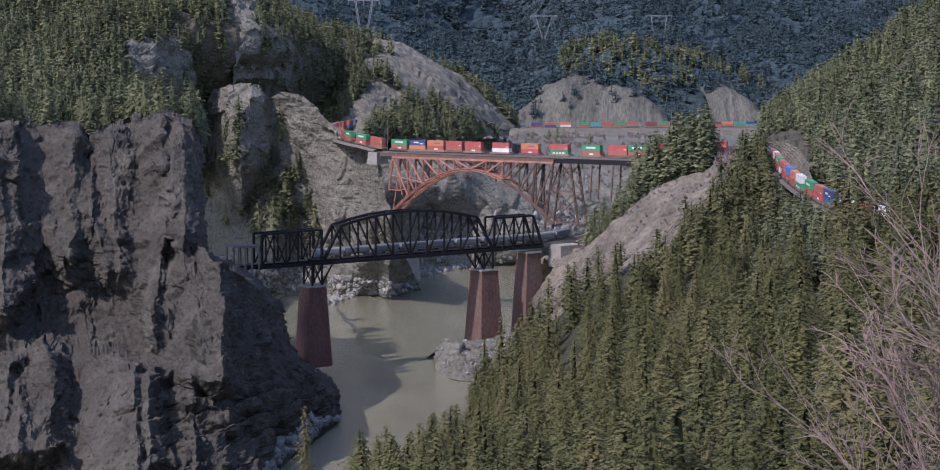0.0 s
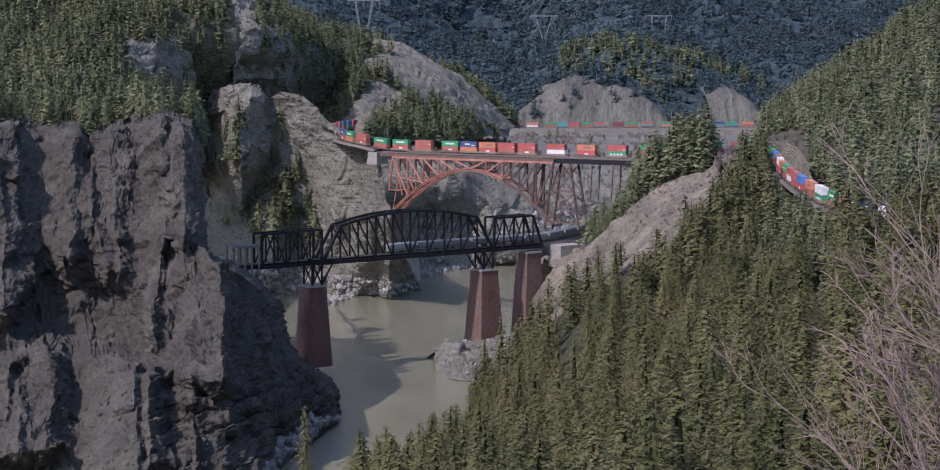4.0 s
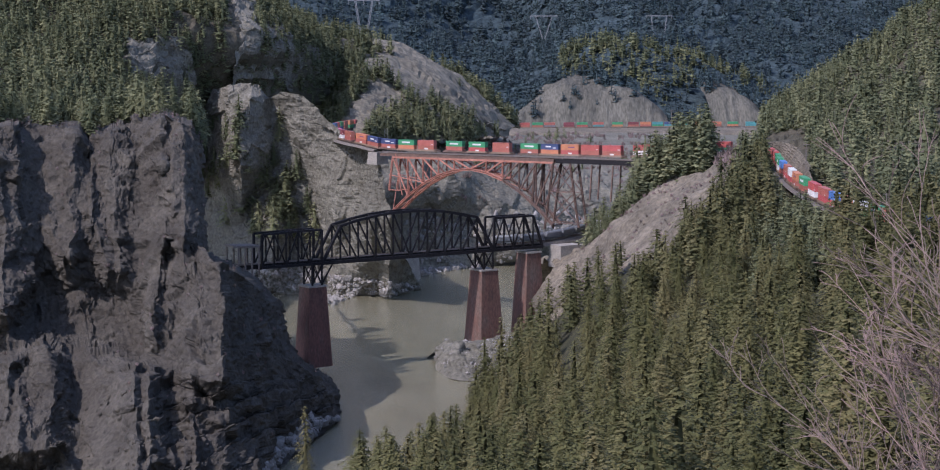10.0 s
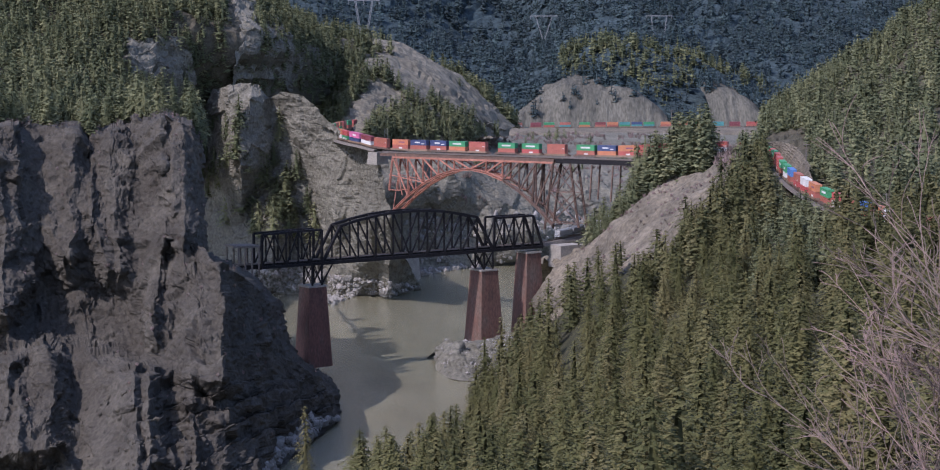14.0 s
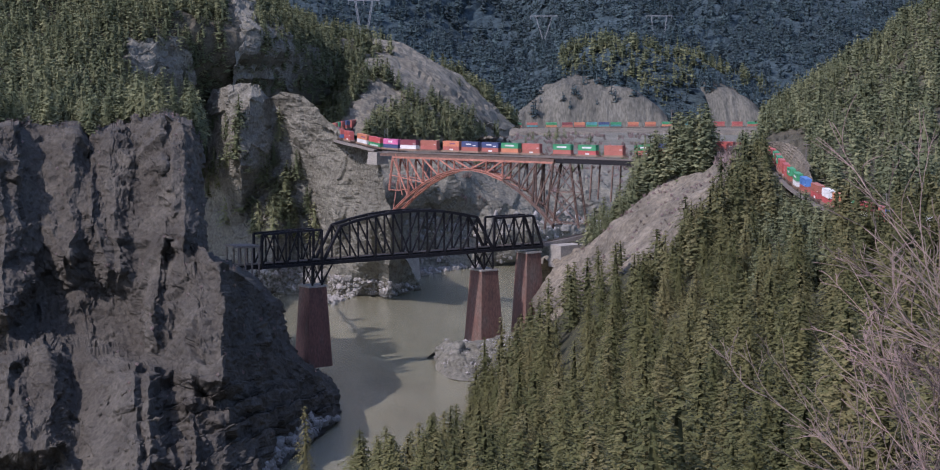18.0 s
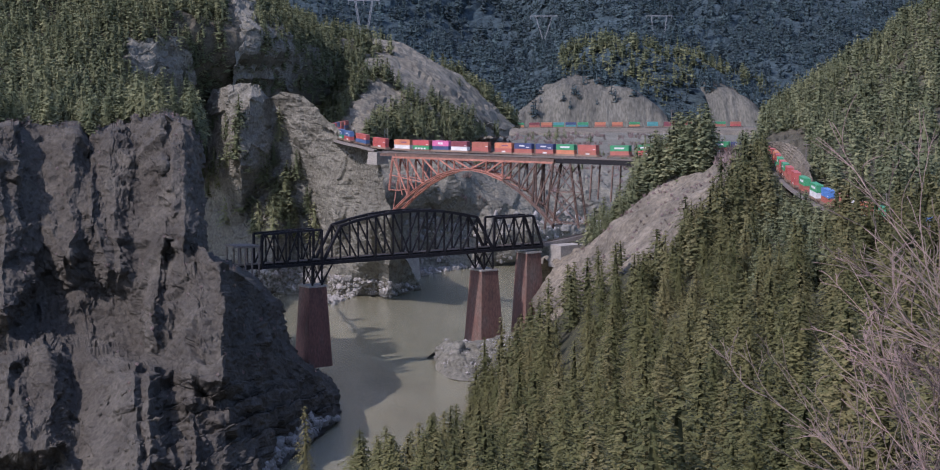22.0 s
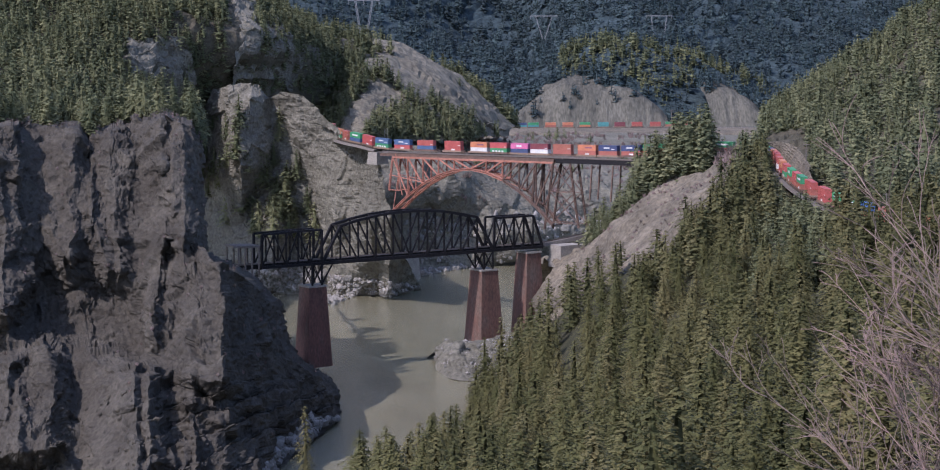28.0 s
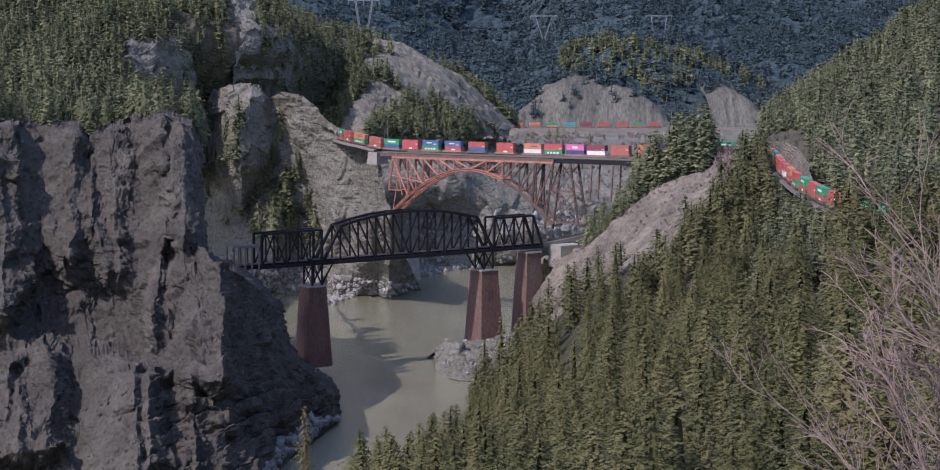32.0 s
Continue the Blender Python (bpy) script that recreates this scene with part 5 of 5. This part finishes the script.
def track(path, s0, s1, drop, label):
    """Ballasted track bed with its two rails along a line, from s0 to s1 metres; drop(s): height of its banks."""
    q = np.arange(s0, s1, 4.0)
    P = np.array([on_path(path, float(x)) for x in q])
    d = np.gradient(P, axis=0)
    side = np.stack([-d[:, 1], d[:, 0], 0 * d[:, 0]], -1)
    side /= np.linalg.norm(side, axis=1, keepdims=True)
    h = np.array([drop(x) for x in q])[:, None]
    up = np.array([[0, 0, 1.0]])
    ob = thing("railway_track", label, "railway track", kind="structure")
    g = np.stack([P - side * (2.3 + h * 0.8) - up * (0.4 + h), P - side * 2.3 - up * 0.4, P + side * 2.3 - up * 0.4, P + side * (2.3 + h * 0.8) - up * (0.4 + h)], 1)
    bed = mesh_part("ballast_bed", sheet_mesh("ballast_bed", g, BALLAST), ob)
    for o in (-0.75, 0.75):
        c = P + side * o - up * 0.02
        r = np.stack([c - side * 0.05 - up * 0.3, c - side * 0.05, c + side * 0.05, c + side * 0.05 - up * 0.3], 1)
        mesh_part("rail", sheet_mesh("rail", r, RAIL), ob)


track(ROUTE, 535, 1260, lambda x: 0.7 if x < 930 else min(0.7 + (x - 930) * 0.25, 70), "ballasted track curving through the cut")
track(ROUTE, -330, 338, lambda x: 1.2, "ballasted track curving behind the rock shoulder")
track(FARROUTE, -280, 800, lambda x: 1.2, "ballasted track along the far bank")

# ---- bare shrubs beside the lookout ----
def stem_mesh(rnd, base, lean, reach, r0):
    """One stem with its side branches and twigs, as curved tapering tubes."""
    V, F = [], []

    def tube(pts, r0, r1):
        n = len(pts)
        prev = None
        for k, p in enumerate(pts):
            a = (pts[min(k + 1, n - 1)] - pts[max(k - 1, 0)]).normalized()
            s = a.orthogonal().normalized()
            t = a.cross(s)
            i = len(V)
            r = r0 + (r1 - r0) * k / (n - 1)
            for c in range(4):
                V.append(p + s * (r * math.cos(c * 1.571)) + t * (r * math.sin(c * 1.571)))
            if prev is not None:
                for c in range(4):
                    F.append((prev + c, prev + (c + 1) % 4, i + (c + 1) % 4, i + c))
            prev = i

    def grow(p, d, length, r, depth):
        n = 9 if depth else 6
        bend = Vector((rnd.uniform(-1, 1), rnd.uniform(-1, 1), rnd.uniform(-0.6, 0.6))) * 0.11
        pts, dirs = [p], [d]
        for k in range(n):
            d = (d + bend + Vector((rnd.uniform(-1, 1), rnd.uniform(-1, 1), rnd.uniform(-1, 1))) * 0.06).normalized()
            p = p + d * (length / n)
            pts.append(p), dirs.append(d)
        tube(pts, r, max(r * 0.4, 0.0018))
        if depth:
            for k in range(2, n + 1):
                if rnd.random() < (0.62 if depth > 1 else 0.3):
                    e = (dirs[k] + Vector((rnd.uniform(-1, 1), rnd.uniform(-0.8, 0.8), rnd.uniform(-0.4, 0.8))) * 0.55).normalized()
                    grow(pts[k], e, length * rnd.uniform(0.3, 0.6) * (1.15 - 0.5 * k / n), max(r * 0.6, 0.0026), depth - 1)
    grow(base, Vector(lean).normalized(), reach, r0, 3)
    return raw_mesh("stem", V, F, TWIG)


def bare_shrub(at, stems, lean, spread, reach, r0, seed, label):
    rnd = random.Random(seed)
    ob = thing("bare_shrub", label, "shrub", "lookout shrubs", at=at)
    for _ in range(stems):
        d = Vector(lean) + Vector((rnd.uniform(-1, 1), rnd.uniform(-1, 1) * 0.6, rnd.uniform(-0.5, 0.5))) * spread
        b = Vector((rnd.uniform(-0.35, 0.35), rnd.uniform(-0.3, 0.3), 0))
        mesh_part("stem", stem_mesh(rnd, b, d, reach * rnd.uniform(0.7, 1.1), r0), ob)


bare_shrub((3.0, 13.0, 156.3), 8, (-0.26, 0, 0.9), 0.3, 1.6, 0.0066, 4, "leafless grey-pink shrub with tangled thin branches")
bare_shrub((3.1, 12.0, 156.7), 7, (-0.22, 0, 0.95), 0.32, 1.7, 0.0066, 9, "leafless shrub with upright pinkish branches")
bare_shrub((3.8, 11.0, 157.0), 6, (-0.3, 0, 0.9), 0.34, 2.4, 0.0075, 12, "tall leafless shrub with long arching branches")

bare_shrub((3.4, 12.0, 156.7), 7, (-0.5, 0, 0.8), 0.28, 1.6, 0.007, 21, "leafless shrub with a dense tangle of pinkish twigs")
bare_shrub((3.8, 12.5, 157.0), 7, (-0.5, 0, 0.75), 0.25, 1.6, 0.007, 25, "leafless shrub with a dense tangle of pinkish twigs")


# ---- trains ----
def car_pose(path, s, half):
    p, q = on_path(path, s - half), on_path(path, s + half)
    m = (p + q) / 2
    d = q - p
    return pose(m.x, m.y, m.z, 0, -math.degrees(math.atan2(d.z, math.hypot(d.x, d.y))), math.degrees(math.atan2(d.y, d.x)))


PAINTS = {k: paint("container_" + k, c) for k, c in {
    "red": (0.42, 0.07, 0.055), "rust": (0.36, 0.10, 0.06), "orange": (0.50, 0.17, 0.06), "green": (0.03, 0.26, 0.10), "blue": (0.05, 0.10, 0.22),
    "navy": (0.04, 0.06, 0.15), "white": (0.6, 0.58, 0.55), "pink": (0.55, 0.10, 0.24), "darkred": (0.20, 0.04, 0.045), "sky": (0.05, 0.16, 0.42), "yellow": (0.22, 0.14, 0.085), "purple": (0.16, 0.05, 0.14), "palegrey": (0.26, 0.265, 0.25), "teal": (0.05, 0.24, 0.24), "grey": (0.17, 0.175, 0.175)}.items()}
SPEED = 9.75


def box_mesh(name, parts, mat):
    bm = bmesh.new()
    for p in parts:
        add_box(bm, *p)
    me = bpy.data.meshes.new(name)
    bm.to_mesh(me)
    bm.free()
    me.materials.append(mat)
    return me


def container_mesh(mat, l=12.19, w=2.44, h=2.9):
    """A steel box with corner posts, rails and corrugated walls; its foot at z = 0."""
    a, b = l / 2, w / 2
    ps = [(-a, a, -b, -b + 0.12, 0, 0.18), (-a, a, b - 0.12, b, 0, 0.18), (-a, a, -b, -b + 0.1, h - 0.12, h), (-a, a, b - 0.1, b, h - 0.12, h),
          (-a + 0.02, a - 0.02, -b + 0.09, b - 0.09, 0.1, h - 0.03)]
    for x in (-a, a - 0.18):
        for y in (-b, b - 0.18):
            ps.append((x, x + 0.18, y, y + 0.18, 0.18, h - 0.12))
        ps.append((x, x + 0.18, -b + 0.18, b - 0.18, h - 0.15, h - 0.005))
    n = 22
    for k in range(n):
        x = -a + 0.25 + (l - 0.5) * k / n
        for y0, y1 in ((-b + 0.03, -b + 0.1), (b - 0.1, b - 0.03)):
            ps.append((x, x + 0.30, y0, y1, 0.18, h - 0.12))
    for x in (-a - 0.0 + 0.0, a - 0.06):
        for y in (-0.75, -0.35, 0.3, 0.7):
            ps.append((x - 0.03, x + 0.06, y, y + 0.05, 0.2, h - 0.2))
    return box_mesh("container", ps, mat)


BOXES = {k: container_mesh(m) for k, m in PAINTS.items()}
WELL = box_mesh("car_body", [(-6.9, 6.9, -1.5, -1.36, 0.35, 1.35), (-6.9, 6.9, 1.36, 1.5, 0.35, 1.35), (-7.6, -6.3, -1.3, 1.3, 0.85, 1.15), (6.3, 7.6, -1.3, 1.3, 0.85, 1.15),
                             (-6.3, 6.3, -1.36, 1.36, 0.3, 0.42), (-6.9, -6.6, -1.5, 1.5, 0.9, 1.5), (6.6, 6.9, -1.5, 1.5, 0.9, 1.5)], PAINTS["yellow"])
WELL_RED = WELL.copy()
WELL_RED.materials[0] = BROWN_STEEL


def bogie_mesh():
    bm = bmesh.new()
    for x in (-0.9, 0.9):
        for y in (-0.8, 0.8):
            r = bmesh.ops.create_cone(bm, segments=12, radius1=0.45, radius2=0.45, depth=0.14, cap_ends=True)
            bmesh.ops.rotate(bm, verts=r["verts"], matrix=Matrix.Rotation(math.pi / 2, 3, "X"))
            bmesh.ops.translate(bm, verts=r["verts"], vec=(x, y, 0.45))
    for y in (-0.98, 0.98):
        add_box(bm, -1.2, 1.2, y - 0.1, y + 0.1, 0.35, 0.75)
    add_box(bm, -0.3, 0.3, -1, 1, 0.5, 0.85)
    me = bpy.data.meshes.new("bogie")
    bm.to_mesh(me)
    bm.free()
    me.materials.append(BROWN_STEEL)
    return me


BOGIE = bogie_mesh()
MARKS = {
    "long": box_mesh("marking", [(-3.2, 3.2, -1.25, -1.225, 1.1, 1.9)], PAINTS["white"]),
    "mid": box_mesh("marking", [(-2.6, 1.2, -1.25, -1.225, 1.25, 1.9), (2.4, 4.6, -1.25, -1.225, 0.7, 1.1)], PAINTS["white"]),
    "dark": box_mesh("marking", [(-1.0, 3.6, -1.25, -1.225, 1.2, 1.75)], PAINTS["purple"]),
    "block": box_mesh("marking", [(-1.8, -0.2, -1.25, -1.225, 0.9, 2.0), (0.1, 1.7, -1.25, -1.225, 0.9, 2.0)], PAINTS["white"]),
    "small": box_mesh("marking", [(-1.0, 1.6, -1.25, -1.225, 0.75, 1.6)], PAINTS["white"]),
    "row": box_mesh("marking", [(x, x + 1.3, -1.25, -1.225, 0.8, 1.7) for x in (-4.2, -2.0, 0.2, 2.4)], PAINTS["white"]),
    "side": box_mesh("marking", [(4.0, 5.6, -1.25, -1.225, 0.5, 0.8)], PAINTS["white"]),
}
MARK_OF = {"green": "long", "navy": "mid", "orange": "dark", "pink": "block", "blue": "mid"}
COLOUR_WORD = {"rust": "brick-red", "blue": "grey-blue", "white": "white-and-grey", "darkred": "dark red"}


def container_car(high, low, k, marks=True):
    words = [COLOUR_WORD.get(c, c) for c in (high, low)]
    c = thing("container_car", "well car carrying a %s container on a %s one" % tuple(words), "freight car", "container train")
    mesh_part("car_body", WELL if k % 3 else WELL_RED, c)
    for x in (-7.2, 7.2):
        mesh_part("bogie", BOGIE, c).location = (x, 0, 0)
    for z, col, up in ((0.5, low, False), (3.42, high, True)):
        b = mesh_part("container", BOXES[col], c, "%s corrugated steel container" % COLOUR_WORD.get(col, col))
        b.location = (0, 0, z)
        if marks:
            kind = MARK_OF.get(col, "side") if up else ("row" if col == "green" else "small" if k % 2 else "side")
            if col != "white":
                mesh_part("marking", MARKS[kind], b, "pale painted marking")
    return c


MOVERS = []
# the container train: colours above and below, and the place of each car along the line at the start
AHEAD = [("white", "rust", 940), ("rust", "red", 922), ("white", "grey", 903), ("blue", "navy", 886), ("navy", "blue", 868), ("rust", "red", 853), ("green", "rust", 836), ("white", "green", 815), ("orange", "rust", 798),
         ("sky", "red", 779), ("rust", "red", 762), ("red", "white", 745), ("green", "rust", 726), ("orange", "rust", 707), ("white", "red", 690), ("rust", "red", 672), ("sky", "rust", 650),
         ("green", "white", 631), ("green", "rust", 609), ("red", "red", 586), ("red", "rust", 563), ("green", "rust", 544)]
for k, (a, b, q) in enumerate(AHEAD):
    MOVERS.append((container_car(a, b, k), ROUTE, q - 19.5, 5, SPEED))
CROSSING = [("red", "rust"), ("green", "rust"), ("red", "green"), ("orange", "red"), ("red", "white"), ("red", "rust"), ("red", "rust"), ("orange", "red"), ("navy", "orange"),
            ("green", "rust"), ("rust", "rust"), ("green", "red"), ("green", "rust"), ("rust", "rust"), ("green", "orange"), ("navy", "rust"), ("navy", "rust"), ("orange", "rust"),
            ("rust", "rust"), ("darkred", "white"), ("pink", "navy"), ("red", "green"), ("orange", "white"), ("red", "red"), ("red", "blue"), ("blue", "red"), ("blue", "green"),
            ("red", "red"), ("green", "blue"), ("rust", "rust"), ("orange", "green"), ("red", "rust"), ("green", "red"), ("red", "rust"), ("navy", "red"), ("rust", "red"), ("rust", "navy")]
PLACES = [511.5, 493.6, 471.8, 451.3, 430.5, 410.0, 395.5, 381.6, 367.7, 353.5, 333.2, 315.4, 298.2, 276.6, 261.5, 247.1, 232.0, 217.8, 200.8, 185.0, 170.9, 155.8, 141.3, 121.6, 100.8, 82.7, 65.7, 50.2, 35.4, 19.9, 1.4, -14.6]
while len(PLACES) < len(CROSSING):
    PLACES.append(PLACES[-1] - 17)
for k, ((a, b), q) in enumerate(zip(CROSSING, PLACES)):
    MOVERS.append((container_car(a, b, k), ROUTE, q, 5, SPEED))
FARCARS = [("orange", "rust"), ("rust", "red"), ("navy", "navy"), ("darkred", "navy"), ("grey", "navy"), ("navy", "darkred"), ("rust", "navy"), ("orange", "white"), ("green", "red"), ("teal", "teal"),
           ("red", "rust"), ("green", "rust"), ("rust", "grey"), ("darkred", "darkred"), ("green", "red"), ("rust", "teal"), ("green", "orange"), ("darkred", "rust"), ("orange", "rust"), ("teal", "green"),
           ("navy", "teal"), ("green", "teal"), ("orange", "rust"), ("orange", "rust"), ("green", "orange"), ("teal", "teal"), ("darkred", "darkred"), ("red", "rust"), ("red", "rust"), ("green", "rust"), ("rust", "red")]
FARPLACES = [446.2, 432.2, 410.1, 396.9, 384.0, 364.2, 348.0, 330.6, 309.7, 295.8, 283.0, 268.0, 254.0, 232.0, 216.9, 198.4, 176.3, 158.0, 144.1, 130.1, 116.2, 102.3, 82.6, 62.8, 43.2, 22.3, 3.1, -16.6, -37.6]
while len(FARPLACES) < len(FARCARS):
    FARPLACES.append(FARPLACES[-1] - 18)
for k, ((a, b), q) in enumerate(zip(FARCARS, FARPLACES)):
    MOVERS.append((container_car(a, b, k, False), FARROUTE, q, 5, 9.47))


# the grain train on the truss bridge
def hopper_mesh():
    bm = bmesh.new()
    prof = [(-1.5, 1.9), (-1.55, 3.9), (-1.2, 4.45), (0, 4.6), (1.2, 4.45), (1.55, 3.9), (1.5, 1.9), (0.5, 0.9), (-0.5, 0.9)]
    rings = []
    for x, low in ((-7.2, 2.6), (-6.0, 0), (6.0, 0), (7.2, 2.6)):
        rings.append([bm.verts.new((x, y, max(z, low + 0.3 * (z > 3)) if low else z)) for y, z in prof])
    n = len(prof)
    for r, q in zip(rings, rings[1:]):
        for i in range(n):
            bm.faces.new((r[i], r[(i + 1) % n], q[(i + 1) % n], q[i]))
    bm.faces.new(rings[0]), bm.faces.new(list(reversed(rings[-1])))
    add_box(bm, -7.6, 7.6, -1.45, 1.45, 1.0, 1.2)
    for k in range(9):
        x = -6.4 + 1.6 * k
        for y in (-1.6, 1.54):
            add_box(bm, x, x + 0.1, y, y + 0.06, 1.9, 3.9)
    add_box(bm, -7.4, 7.4, -0.35, 0.35, 4.62, 4.72)
    bmesh.ops.recalc_face_normals(bm, faces=bm.faces)
    me = bpy.data.meshes.new("hopper")
    bm.to_mesh(me)
    bm.free()
    return me


HOPPER = hopper_mesh()
HOPPER.materials.append(PAINTS["grey"])
HOPPER_Y = HOPPER.copy()
HOPPER_Y.materials[0] = PAINTS["palegrey"]
LADDER = box_mesh("end_ladder", [(-7.62, -7.5, y, y + 0.06, 1.2, 4.3) for y in (-1.3, -0.8, 0.75, 1.25)] + [(-7.62, -7.5, -1.3, 1.3, z, z + 0.06) for z in (1.5, 2.2, 2.9, 3.6)], PAINTS["white"])
line = [A + D1 * q + B1 * 3.8 + UP * RAILZ for q in (-30, 20, 80, 130, 160)] + [Vector(p) for p in ((47.0, 1034.0, 54.4), (60.0, 1061.0, 54.5), (72.0, 1092.0, 54.8), (92.0, 1155.0, 55.0), (130.0, 1240.0, 55.0), (190.0, 1340.0, 55.0))]
GRAIN_LINE = smooth_path([tuple(p) for p in line])
track(GRAIN_LINE, 189, 330, lambda x: 1.6, "ballasted track curving away beyond the truss bridge")
GRAIN = []
for k in range(10):
    c = thing("hopper_car", "yellow-lettered pale grey grain hopper car" if k == 8 else "dusty grey covered grain hopper car", "freight car", "grain train")
    mesh_part("hopper", HOPPER_Y if k in (0, 5, 8) else HOPPER, c)
    for x in (-5.6, 5.6):
        mesh_part("bogie", BOGIE, c).location = (x, 0, 0)
    if k == 0:
        mesh_part("end_ladder", LADDER, c, "white end platform and ladder")
    GRAIN.append((c, 30 + 8 + 16.0 * k))


def motions():
    for ob, path, s0, half, v in MOVERS:
        walk(ob, [(2.0 * k, car_pose(path, s0 + v * 2 * k, half)) for k in range(17)])
    for ob, s0 in GRAIN:
        rows = []
        for k in range(17):
            t = 2.0 * k
            rows.append((t, car_pose(GRAIN_LINE, s0 + 28.9 + 10.3 * t + 1.6 * max(0, t - 12), 5)))
        walk(ob, rows)


motions()
